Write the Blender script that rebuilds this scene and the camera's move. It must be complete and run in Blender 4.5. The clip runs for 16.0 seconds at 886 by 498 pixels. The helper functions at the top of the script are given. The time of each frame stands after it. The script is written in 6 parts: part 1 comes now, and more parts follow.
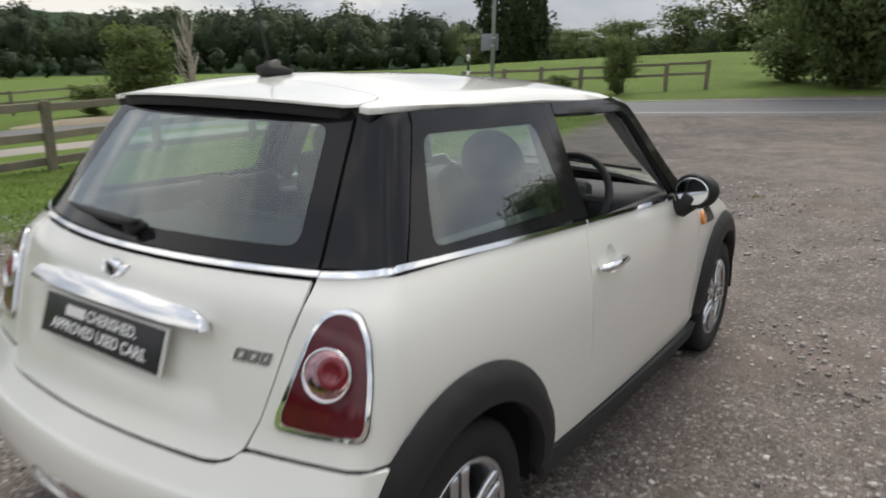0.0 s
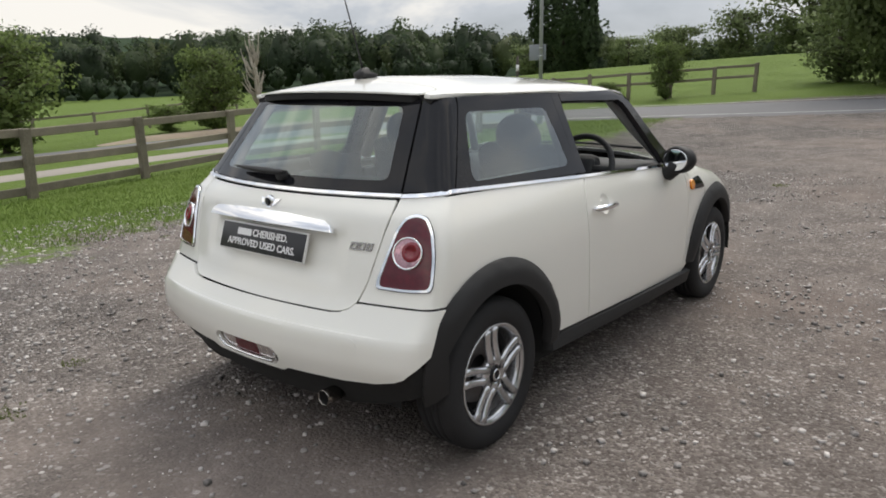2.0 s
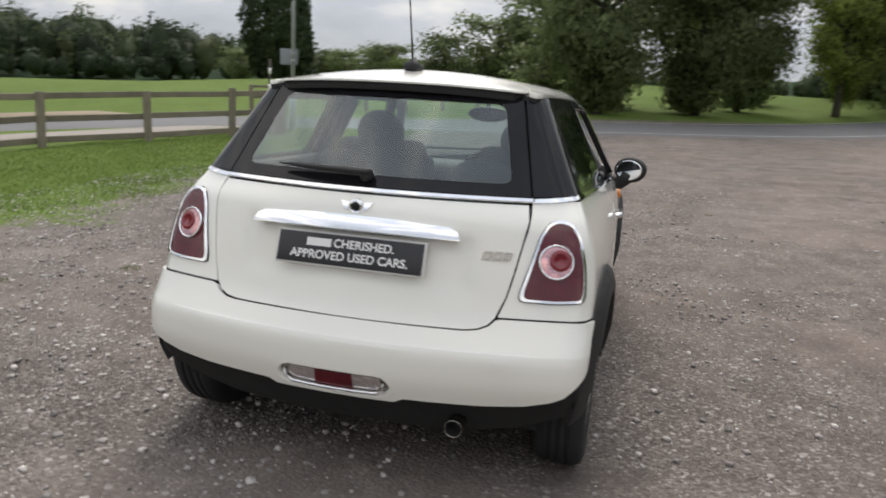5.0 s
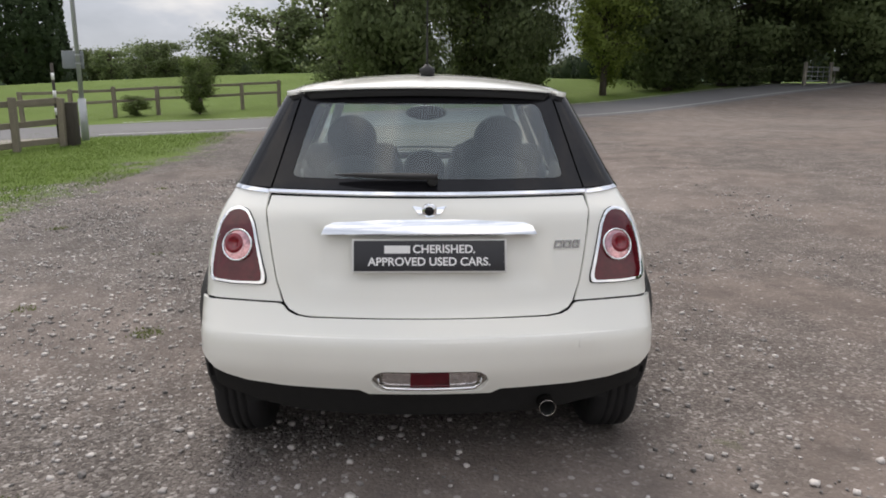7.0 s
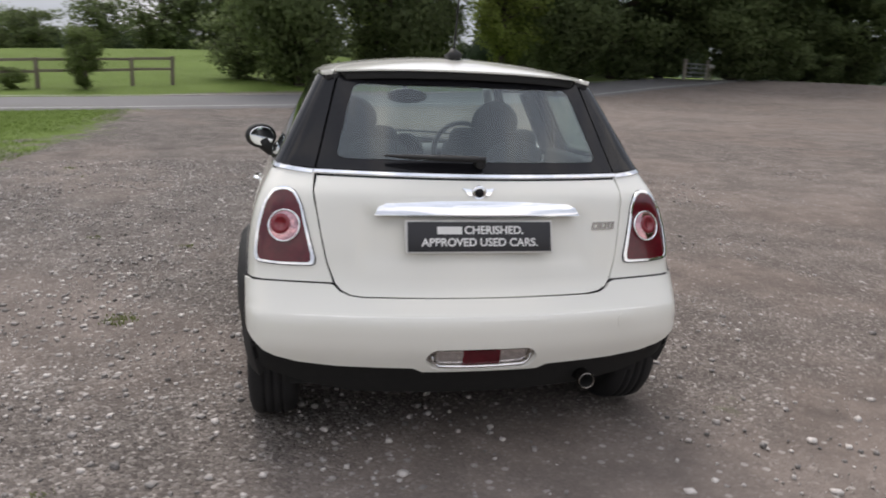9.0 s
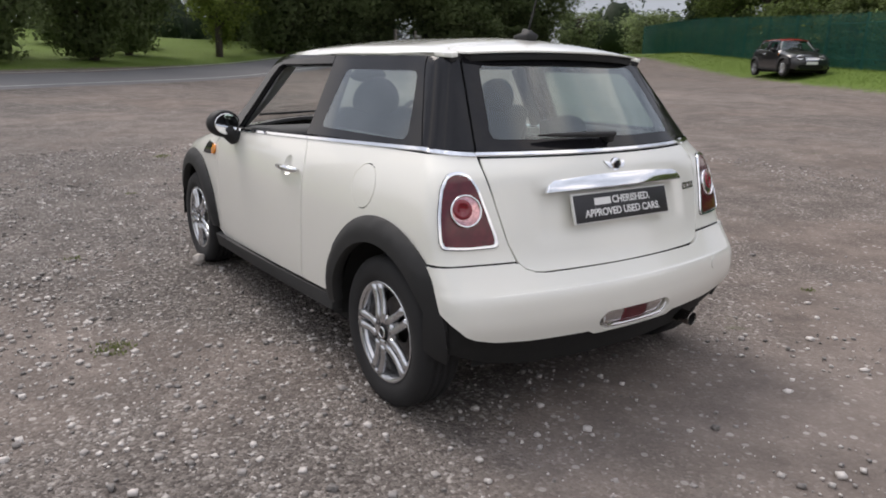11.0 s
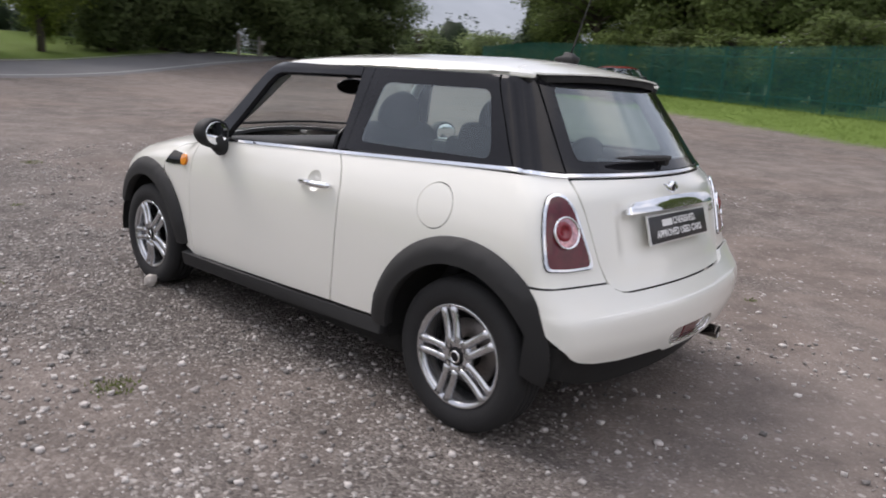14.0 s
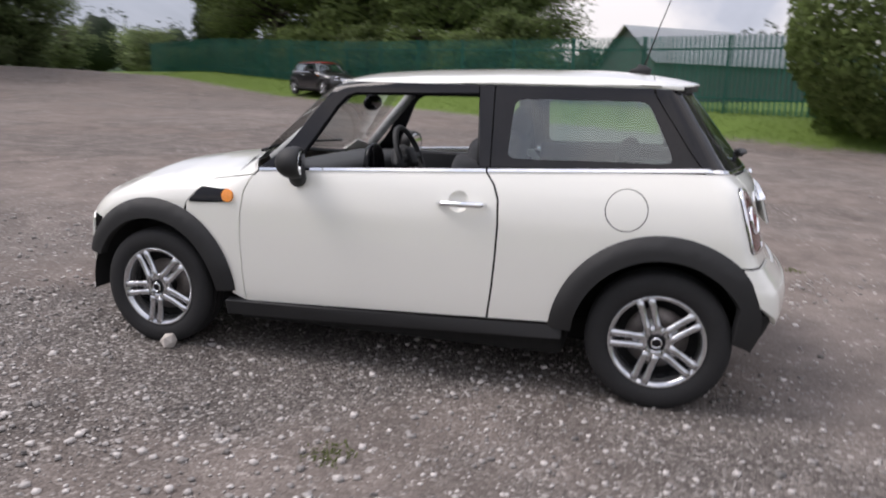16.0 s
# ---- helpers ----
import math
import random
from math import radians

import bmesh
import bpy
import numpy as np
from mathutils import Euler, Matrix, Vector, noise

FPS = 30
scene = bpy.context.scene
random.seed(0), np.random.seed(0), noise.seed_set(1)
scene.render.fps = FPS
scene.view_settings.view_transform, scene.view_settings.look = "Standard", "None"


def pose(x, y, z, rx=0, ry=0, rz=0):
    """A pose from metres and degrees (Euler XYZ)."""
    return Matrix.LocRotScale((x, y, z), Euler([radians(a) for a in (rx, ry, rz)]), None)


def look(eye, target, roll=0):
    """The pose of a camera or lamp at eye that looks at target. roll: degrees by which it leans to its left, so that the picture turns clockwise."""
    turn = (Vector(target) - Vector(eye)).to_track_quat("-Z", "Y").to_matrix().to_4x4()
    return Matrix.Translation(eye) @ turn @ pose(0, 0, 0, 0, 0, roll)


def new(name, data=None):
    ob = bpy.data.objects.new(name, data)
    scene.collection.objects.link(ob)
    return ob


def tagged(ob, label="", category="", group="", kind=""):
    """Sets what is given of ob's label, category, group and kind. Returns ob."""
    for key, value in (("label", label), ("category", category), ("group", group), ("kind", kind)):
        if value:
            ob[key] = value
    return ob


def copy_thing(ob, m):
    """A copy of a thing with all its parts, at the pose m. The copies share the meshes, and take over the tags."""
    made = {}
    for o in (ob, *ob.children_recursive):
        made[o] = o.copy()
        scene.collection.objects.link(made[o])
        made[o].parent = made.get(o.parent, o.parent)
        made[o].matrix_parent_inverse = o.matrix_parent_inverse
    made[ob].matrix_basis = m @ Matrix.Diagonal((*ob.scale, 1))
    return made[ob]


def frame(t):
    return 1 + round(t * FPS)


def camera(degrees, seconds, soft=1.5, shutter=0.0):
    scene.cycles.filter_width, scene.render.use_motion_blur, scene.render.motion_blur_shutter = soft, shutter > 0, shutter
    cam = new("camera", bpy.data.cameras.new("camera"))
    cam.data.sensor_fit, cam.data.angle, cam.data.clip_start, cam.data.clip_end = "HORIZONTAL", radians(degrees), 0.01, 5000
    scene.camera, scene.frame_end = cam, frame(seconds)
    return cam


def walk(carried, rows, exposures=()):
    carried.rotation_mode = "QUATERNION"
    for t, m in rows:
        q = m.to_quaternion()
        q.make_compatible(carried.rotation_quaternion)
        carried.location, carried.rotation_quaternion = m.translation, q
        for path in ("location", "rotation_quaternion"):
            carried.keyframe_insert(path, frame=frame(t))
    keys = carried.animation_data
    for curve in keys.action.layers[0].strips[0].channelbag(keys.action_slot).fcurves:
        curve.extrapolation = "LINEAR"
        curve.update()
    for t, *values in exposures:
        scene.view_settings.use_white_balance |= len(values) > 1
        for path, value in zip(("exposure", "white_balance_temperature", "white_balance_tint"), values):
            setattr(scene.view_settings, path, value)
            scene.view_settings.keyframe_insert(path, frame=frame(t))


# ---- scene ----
cam = camera(64.0, 16.0, soft=1.8, shutter=0.5)
PATH = [
    (0, (1.6457, -1.3356, 1.4490), (0.5470, 0.2626, 0.9605), 0.81),
    (0.5, (1.8865, -1.6101, 1.4114), (0.6812, -0.0877, 0.9321), -0.54),
    (1, (2.0988, -1.8794, 1.4034), (0.8728, -0.3623, 0.9616), -0.78),
    (1.5, (2.2420, -2.0832, 1.4005), (1.0234, -0.5737, 0.9142), -1.43),
    (2, (2.2741, -2.1184, 1.4022), (1.0466, -0.6066, 0.9464), -0.92),
    (2.5, (2.2691, -2.1172, 1.4007), (1.0396, -0.6085, 0.9399), -1.16),
    (3, (2.2337, -2.1622, 1.4053), (1.0146, -0.6373, 0.9712), -0.63),
    (3.5, (2.0921, -2.2170, 1.3856), (0.9797, -0.6210, 0.9217), 1.64),
    (6, (0.1121, -2.7945, 1.3173), (0.0429, -0.8347, 0.9241), 0.51),
    (6.5, (-0.0359, -2.8086, 1.3335), (0.0191, -0.8565, 0.9020), 0.02),
    (7, (-0.0422, -2.8130, 1.3418), (0.0307, -0.8588, 0.9225), 0.30),
    (7.5, (-0.0378, -2.8150, 1.3404), (0.0242, -0.8613, 0.9169), 0.43),
    (8, (-0.0393, -2.8165, 1.3372), (0.0213, -0.8643, 0.9070), 0.82),
    (8.5, (-0.1984, -2.8222, 1.3262), (-0.0162, -0.8771, 0.8978), 3.08),
    (9, (-0.6048, -2.8115, 1.3266), (-0.2222, -0.9013, 0.8741), 2.29),
    (9.5, (-1.0323, -2.7094, 1.3208), (-0.4451, -0.8487, 0.8812), 0.77),
    (10, (-1.5190, -2.5663, 1.3322), (-0.7001, -0.8068, 0.8488), 0.48),
    (12.5, (-2.3163, -2.0176, 1.2914), (-1.0590, -0.5284, 0.8428), 2.71),
    (13, (-2.3577, -2.0216, 1.2989), (-1.0723, -0.5530, 0.8615), 3.05),
    (13.5, (-2.4945, -1.9145, 1.2846), (-1.1385, -0.5121, 0.8434), 3.53),
    (14, (-2.7544, -1.6101, 1.2982), (-1.2910, -0.3239, 0.8462), 4.10),
    (14.5, (-3.0709, -1.2519, 1.2958), (-1.4496, -0.1585, 0.8763), 3.16),
    (15, (-3.3637, -0.8044, 1.2872), (-1.6549, 0.1598, 0.8996), 2.69),
    (15.5, (-3.5890, -0.3643, 1.3180), (-1.7858, 0.4255, 0.9649), 2.74),
    (16, (-3.7961, 0.1269, 1.3014), (-1.9113, 0.6432, 0.8759), 1.48),
]
walk(cam, [(t, look(eye, target, roll)) for t, eye, target, roll in PATH], [(0.0, -0.06, 6760, 10), (0.5, -0.16, 6760, 10.5), (1.5, -0.06, 6790, 10), (3.5, 0.02, 6810, 10), (7.0, 0.0, 6760, 13), (9.5, -0.04, 6710, 14), (13.0, 0.02, 6590, 16), (16.0, 0.04, 6490, 18)])

# ---- world and light: a bright, broken overcast with soft sun
world = bpy.data.worlds.new("overcast")
scene.world = world
world.use_nodes = True
wn, wl = world.node_tree.nodes, world.node_tree.links
wn.clear()
SUN_ELEVATION, SUN_TURN = radians(53), radians(-10)
sky = wn.new("ShaderNodeTexSky")
sky.sky_type, sky.sun_disc, sky.sun_elevation, sky.sun_rotation = "NISHITA", False, SUN_ELEVATION, SUN_TURN
sky_level = wn.new("ShaderNodeMixRGB")
sky_level.blend_type, sky_level.inputs[0].default_value = "MULTIPLY", 1.0
sky_level.inputs[2].default_value = (0.10, 0.10, 0.10, 1)
wl.new(sky.outputs[0], sky_level.inputs[1])
direction = wn.new("ShaderNodeTexCoord")
stretch = wn.new("ShaderNodeMapping")
stretch.inputs["Scale"].default_value = (1.0, 1.0, 2.3)
wl.new(direction.outputs["Generated"], stretch.inputs[0])
puffs = wn.new("ShaderNodeTexNoise")
puffs.inputs["Scale"].default_value, puffs.inputs["Detail"].default_value, puffs.inputs["Roughness"].default_value = 1.9, 6.0, 0.55
puffs.inputs["Distortion"].default_value = 0.4
wl.new(stretch.outputs[0], puffs.inputs["Vector"])
shade = wn.new("ShaderNodeValToRGB")
for at, tone in ((0.34, (0.42, 0.47, 0.54, 1)), (0.49, (0.66, 0.71, 0.80, 1)), (0.60, (1.18, 1.16, 1.13, 1))):
    e = shade.color_ramp.elements.new(at)
    e.color = tone
shade.color_ramp.elements.remove(shade.color_ramp.elements[0])
shade.color_ramp.elements.remove(shade.color_ramp.elements[-1])
wl.new(puffs.outputs["Fac"], shade.inputs[0])
cover = wn.new("ShaderNodeMixRGB")
cover.inputs[0].default_value = 0.88
wl.new(sky_level.outputs[0], cover.inputs[1])
wl.new(shade.outputs[0], cover.inputs[2])
background = wn.new("ShaderNodeBackground")
background.inputs["Strength"].default_value = 1.08
aloft, lift, brighten = wn.new("ShaderNodeSeparateXYZ"), wn.new("ShaderNodeMapRange"), wn.new("ShaderNodeVectorMath")
wl.new(direction.outputs["Generated"], aloft.inputs[0])
wl.new(aloft.outputs[2], lift.inputs["Value"])
lift.inputs["From Min"].default_value, lift.inputs["From Max"].default_value = 0.10, 1.0
lift.inputs["To Min"].default_value, lift.inputs["To Max"].default_value = 0.80, 1.62
brighten.operation = "SCALE"
wl.new(cover.outputs[0], brighten.inputs[0])
wl.new(lift.outputs[0], brighten.inputs["Scale"])
wl.new(brighten.outputs[0], background.inputs[0])
world_out = wn.new("ShaderNodeOutputWorld")
wl.new(background.outputs[0], world_out.inputs[0])
sun = new("sun", bpy.data.lights.new("sun", "SUN"))
sun.data.energy, sun.data.angle, sun.data.color = 2.40, radians(30), (1.0, 0.96, 0.90)
sun.matrix_world = look((0, 0, 30), (30 * math.cos(SUN_ELEVATION) * math.sin(SUN_TURN) * -1, 30 * math.cos(SUN_ELEVATION) * math.cos(SUN_TURN) * -1, 30 - 30 * math.sin(SUN_ELEVATION)))


# ---- materials
def material(name, colour, rough=0.6, metal=0.0, grain=30.0, vary=0.12, stain=1.5, bump=0.0, bump_scale=80.0, coat=0.0, random_tone=0.0, island=0.0, alpha=None):
    """A surface with fine grain and larger stains, in metres."""
    m = bpy.data.materials.new(name)
    m.use_nodes = True
    n, l = m.node_tree.nodes, m.node_tree.links
    p = n["Principled BSDF"]
    p.inputs["Roughness"].default_value, p.inputs["Metallic"].default_value = rough, metal
    p.inputs["Coat Weight"].default_value, p.inputs["Coat Roughness"].default_value = coat, 0.04
    geo = n.new("ShaderNodeNewGeometry")
    fine, wide = n.new("ShaderNodeTexNoise"), n.new("ShaderNodeTexNoise")
    for tex, s in ((fine, grain), (wide, stain)):
        tex.inputs["Scale"].default_value, tex.inputs["Detail"].default_value = s, 4.0
        l.new(geo.outputs["Position"], tex.inputs["Vector"])
    both = n.new("ShaderNodeMath")
    both.operation = "ADD"
    l.new(fine.outputs["Fac"], both.inputs[0])
    l.new(wide.outputs["Fac"], both.inputs[1])
    last = both
    if random_tone:
        info, mul = n.new("ShaderNodeObjectInfo"), n.new("ShaderNodeMath")
        mul.operation, mul.inputs[1].default_value, mul.inputs[2].default_value = "MULTIPLY_ADD", random_tone * 2, -random_tone
        l.new(info.outputs["Random"], mul.inputs[0])
        s = n.new("ShaderNodeMath")
        l.new(last.outputs[0], s.inputs[0])
        l.new(mul.outputs[0], s.inputs[1])
        last = s
    if island:
        mul = n.new("ShaderNodeMath")
        mul.operation, mul.inputs[1].default_value, mul.inputs[2].default_value = "MULTIPLY_ADD", island * 2, -island
        l.new(geo.outputs["Random Per Island"], mul.inputs[0])
        s = n.new("ShaderNodeMath")
        l.new(last.outputs[0], s.inputs[0])
        l.new(mul.outputs[0], s.inputs[1])
        last = s
    ramp = n.new("ShaderNodeMapRange")
    ramp.inputs["From Min"].default_value, ramp.inputs["From Max"].default_value = 0.5, 1.5
    ramp.inputs["To Min"].default_value, ramp.inputs["To Max"].default_value = 1 - vary, 1 + vary
    ramp.clamp = False
    l.new(last.outputs[0], ramp.inputs["Value"])
    tone = n.new("ShaderNodeVectorMath")
    tone.operation = "SCALE"
    tone.inputs[0].default_value = colour
    l.new(ramp.outputs[0], tone.inputs["Scale"])
    l.new(tone.outputs[0], p.inputs["Base Color"])
    if bump:
        b, t = n.new("ShaderNodeBump"), n.new("ShaderNodeTexNoise")
        t.inputs["Scale"].default_value, t.inputs["Detail"].default_value = bump_scale, 5.0
        b.inputs["Strength"].default_value, b.inputs["Distance"].default_value = bump, 0.6 / bump_scale
        l.new(geo.outputs["Position"], t.inputs["Vector"])
        l.new(t.outputs["Fac"], b.inputs["Height"])
        l.new(b.outputs[0], p.inputs["Normal"])
    return m


def glass(name, tint, gloss=1.0):
    """Thin tinted glass: clear through, with the sky's reflection by Fresnel."""
    m = bpy.data.materials.new(name)
    m.use_nodes = True
    n, l = m.node_tree.nodes, m.node_tree.links
    n.clear()
    clear, shine, mix, fres, out = (n.new("ShaderNode" + k) for k in ("BsdfTransparent", "BsdfGlossy", "MixShader", "LayerWeight", "OutputMaterial"))
    clear.inputs[0].default_value, shine.inputs["Roughness"].default_value = (*tint, 1), 0.015
    shine.inputs[0].default_value = (gloss * 0.92, gloss * 0.98, gloss, 1)
    fres.inputs["Blend"].default_value = 0.5
    steep, base = n.new("ShaderNodeMath"), n.new("ShaderNodeMath")
    steep.operation, steep.inputs[1].default_value = "POWER", 3.2
    base.operation, base.inputs[1].default_value, base.inputs[2].default_value = "MULTIPLY_ADD", 0.90, 0.10
    l.new(fres.outputs["Facing"], steep.inputs[0])
    l.new(steep.outputs[0], base.inputs[0])
    l.new(base.outputs[0], mix.inputs[0])
    l.new(clear.outputs[0], mix.inputs[1])
    l.new(shine.outputs[0], mix.inputs[2])
    l.new(mix.outputs[0], out.inputs[0])
    return m


PAINT = material("cream_white_paint", (0.80, 0.795, 0.74), 0.32, grain=900, vary=0.02, coat=1.0)
DARK_PAINT = material("black_paint", (0.012, 0.012, 0.014), 0.3, vary=0.2, coat=1.0)
RED_PAINT = material("red_paint", (0.32, 0.012, 0.012), 0.3, vary=0.1, coat=1.0)
PLASTIC = material("black_plastic", (0.0135, 0.0137, 0.0145), 0.66, grain=400, vary=0.2, stain=6, bump=0.25, bump_scale=900)
GLOSS_BLACK = material("gloss_black", (0.012, 0.012, 0.014), 0.05, grain=50, vary=0.2)
GLOSS_BLACK.node_tree.nodes["Principled BSDF"].inputs["Specular IOR Level"].default_value = 0.24
RUBBER = material("tyre_rubber", (0.014, 0.014, 0.015), 0.8, grain=120, vary=0.35, stain=9, bump=0.3, bump_scale=300)
CHROME = material("chrome", (0.85, 0.86, 0.88), 0.06, 1.0, vary=0.03)
ALLOY = material("silver_alloy", (0.60, 0.61, 0.63), 0.22, 0.88, grain=200, vary=0.08)
DULL_METAL = material("brake_metal", (0.22, 0.20, 0.19), 0.5, 1.0, grain=90, vary=0.3)
VOID = material("underbody_black", (0.010, 0.010, 0.010), 0.9, vary=0.4)
TRIM = material("charcoal_trim", (0.045, 0.047, 0.050), 0.75, grain=200, vary=0.15, bump=0.2, bump_scale=500)
CLOTH = material("charcoal_seat_cloth", (0.050, 0.052, 0.056), 0.9, grain=500, vary=0.25, bump=0.4, bump_scale=700)
LINING = material("pale_grey_lining", (0.42, 0.43, 0.43), 0.9, grain=300, vary=0.08)
RED_LENS = material("red_lens", (0.090, 0.0015, 0.008), 0.12, grain=60, vary=0.35, stain=20, coat=0.35)
RED_BRIGHT = material("bright_red_lens", (0.20, 0.003, 0.014), 0.12, grain=60, vary=0.2, coat=0.5)
# plain chrome, with shade and dark ground reflection put into its colour
DARKENED_CHROME = material("darkened_chrome", (0.34, 0.32, 0.30), 0.22, 1.0, vary=0.1)
REFLECTOR = material("reflector_behind_red_lens", (0.55, 0.32, 0.34), 0.07, 1.0, grain=160, vary=0.5, stain=60, coat=0.6)
CLEAR_LENS = material("clear_lens", (0.62, 0.58, 0.57), 0.14, 0.8, grain=160, vary=0.6, stain=60, coat=1.0)
AMBER = material("amber_lens", (0.85, 0.27, 0.015), 0.15, grain=100, vary=0.25, coat=1.0)
PLATE_BLACK = material("plate_black", (0.020, 0.020, 0.024), 0.35, vary=0.15)
WHITE_PRINT = material("white_print", (0.80, 0.80, 0.80), 0.5, vary=0.03)
PALE_PLATE = material("pale_plate", (0.70, 0.70, 0.68), 0.4, vary=0.05)
TINTED = glass("tinted_glass", (0.66, 0.82, 0.78), 1.0)
CLEAR = glass("clear_glass", (0.93, 0.96, 0.95), 0.7)


# ---- helpers for meshes
from mathutils import geometry


def shape(name, verts, faces, mat, parent=None, label="", smooth=True, normals=None):
    """Links one mesh from arrays, as a part of parent if given."""
    me = bpy.data.meshes.new(name)
    me.from_pydata([tuple(map(float, v)) for v in verts], [], [tuple(map(int, f)) for f in faces])
    me.materials.append(mat)
    me.polygons.foreach_set("use_smooth", [smooth] * len(me.polygons))
    if normals is not None:
        me.normals_split_custom_set_from_vertices([tuple(map(float, v)) for v in normals])
    ob = new(name, me)
    ob.parent = parent
    if label:
        ob["label"] = label
    return ob


def part(name, bm, mat, parent=None, label="", smooth=True):
    """Links a bmesh as one mesh object."""
    me = bpy.data.meshes.new(name)
    bm.normal_update()
    bm.to_mesh(me)
    bm.free()
    me.materials.append(mat)
    me.polygons.foreach_set("use_smooth", [smooth] * len(me.polygons))
    ob = new(name, me)
    ob.parent = parent
    if label:
        ob["label"] = label
    return ob


def empty(name, label, category, m=None, group="", kind=""):
    ob = new(name)
    if m is not None:
        ob.matrix_world = m
    return tagged(ob, label, category, group, kind)


def box_bm(sx, sy, sz, bevel=0.01, m=Matrix(), segments=2):
    bm = bmesh.new()
    bmesh.ops.create_cube(bm, size=1.0, matrix=Matrix.Diagonal((sx, sy, sz, 1)))
    if bevel:
        bmesh.ops.bevel(bm, geom=bm.edges[:], offset=bevel, segments=segments, profile=0.5, affect="EDGES")
    bm.transform(m)
    return bm


def lathe(profile, n=48, closed=False):
    """Turns (radius, x) points round the x axis."""
    verts, faces = [], []
    k = len(profile)
    for i in range(n):
        a = 2 * math.pi * i / n
        for r, x in profile:
            verts.append((x, r * math.cos(a), r * math.sin(a)))
    for i in range(n):
        j = (i + 1) % n
        for q in range(k if closed else k - 1):
            w = (q + 1) % k
            faces.append((i * k + q, i * k + w, j * k + w, j * k + q))
    return verts, faces


def tube(path, radius, n=8, closed=False, caps=True, flat=1.0, up=(0, 0, 1)):
    """A round or flattened rod along path; radius a number or one for each point."""
    path = [Vector(p) for p in path]
    verts, faces = [], []
    k = len(path)
    for i, p in enumerate(path):
        a, b = path[(i - 1) % k if closed else max(i - 1, 0)], path[(i + 1) % k if closed else min(i + 1, k - 1)]
        d = (b - a).normalized()
        s = d.cross(Vector(up))
        s = s.normalized() if s.length > 1e-4 else d.orthogonal().normalized()
        w = s.cross(d)
        r = radius[i] if isinstance(radius, (list, tuple)) else radius
        for j in range(n):
            t = 2 * math.pi * j / n
            verts.append(p + s * (r * math.cos(t)) + w * (r * flat * math.sin(t)))
    for i in range(k if closed else k - 1):
        q = (i + 1) % k
        for j in range(n):
            h = (j + 1) % n
            faces.append((i * n + j, i * n + h, q * n + h, q * n + j))
    if caps and not closed:
        faces += [tuple(range(n))[::-1], tuple(range((k - 1) * n, k * n))]
    return verts, faces


def merge(*pieces):
    verts, faces = [], []
    for v, f in pieces:
        o = len(verts)
        verts += list(v)
        faces += [tuple(i + o for i in q) for q in f]
    return verts, faces


# ---- shape of the car's skin: one smooth closed form, cut into panels below
GRID = np.linspace(-1.0, 4.0, 2501)


def curve(pts, soft):
    """A table of (place, value), smoothed over soft metres."""
    xs, ys = zip(*pts)
    k = np.exp(-0.5 * (np.arange(-150, 151) * 0.002 / soft) ** 2)
    flat = np.interp(GRID, xs, ys)
    smooth = np.convolve(np.pad(flat, 150, mode="edge"), k / k.sum(), mode="valid")
    return lambda v: np.interp(v, GRID, smooth)


half_width = curve([(0.15, 0.78), (0.33, 0.822), (0.45, 0.829), (0.62, 0.832), (0.75, 0.828), (0.83, 0.816), (0.90, 0.797), (0.98, 0.758), (1.02, 0.733), (1.315, 0.580), (1.45, 0.51)], 0.025)
tail = curve([(0.15, -0.42), (0.28, -0.505), (0.36, -0.548), (0.44, -0.570), (0.53, -0.560), (0.585, -0.518), (0.64, -0.482), (0.70, -0.462), (0.757, -0.449), (0.86, -0.421), (0.95, -0.404), (1.0, -0.358), (1.36, -0.072), (1.45, -0.003)], 0.014)
tail_bow = curve([(0.3, 0.22), (0.45, 0.20), (0.62, 0.19), (0.9, 0.22), (1.0, 0.32), (1.4, 0.30)], 0.04)
nose = curve([(0.15, 3.01), (0.25, 3.10), (0.45, 3.125), (0.62, 3.11), (0.75, 3.06), (0.9, 2.99)], 0.03)
top = curve([(-0.6, 1.29), (-0.2, 1.370), (-0.13, 1.383), (0.0, 1.408), (0.15, 1.428), (0.3, 1.438), (0.8, 1.441), (1.2, 1.430), (1.45, 1.415), (1.56, 1.400), (1.61, 1.378), (1.727, 1.262), (1.867, 1.128), (2.04, 0.995), (2.13, 0.975), (2.4, 0.950), (2.65, 0.912), (2.85, 0.845), (2.96, 0.765), (3.03, 0.70), (3.23, 0.50)], 0.022)
crown = curve([(-0.2, 0.12), (0.1, 0.18), (1.2, 0.19), (1.6, 0.20), (1.98, 0.21), (2.14, 0.17), (2.4, 0.18), (2.8, 0.22)], 0.06)


def smax(a, b, k):
    return np.maximum(a, b) + np.maximum(k - np.abs(a - b), 0) ** 2 / (4 * k)


def skin(x, y, z):
    """Below zero inside the car's body, above zero outside."""
    ax = np.abs(x)
    side = ax - (half_width(z) - 0.022 * np.maximum(0.8 - y, 0) ** 2 - 0.014 * np.maximum(y - 0.8, 0) ** 2 - 0.06 * np.maximum(y - 2.35, 0) ** 2)
    rear = (tail(z) + tail_bow(z) * x * x - y) * 0.9
    front = y - (nose(z) - 0.36 * x * x)
    lid = z - (top(y) - crown(y) * x * x)
    return smax(smax(smax(side, rear, 0.06), front, 0.12), lid, np.where(y > 1.9, 0.09, 0.03))


def gradient(P):
    e = 0.004
    x, y, z = P.T
    g = np.stack([skin(x + e, y, z) - skin(x - e, y, z), skin(x, y + e, z) - skin(x, y - e, z), skin(x, y, z + e) - skin(x, y, z - e)], 1)
    return g / np.linalg.norm(g, axis=1)[:, None]


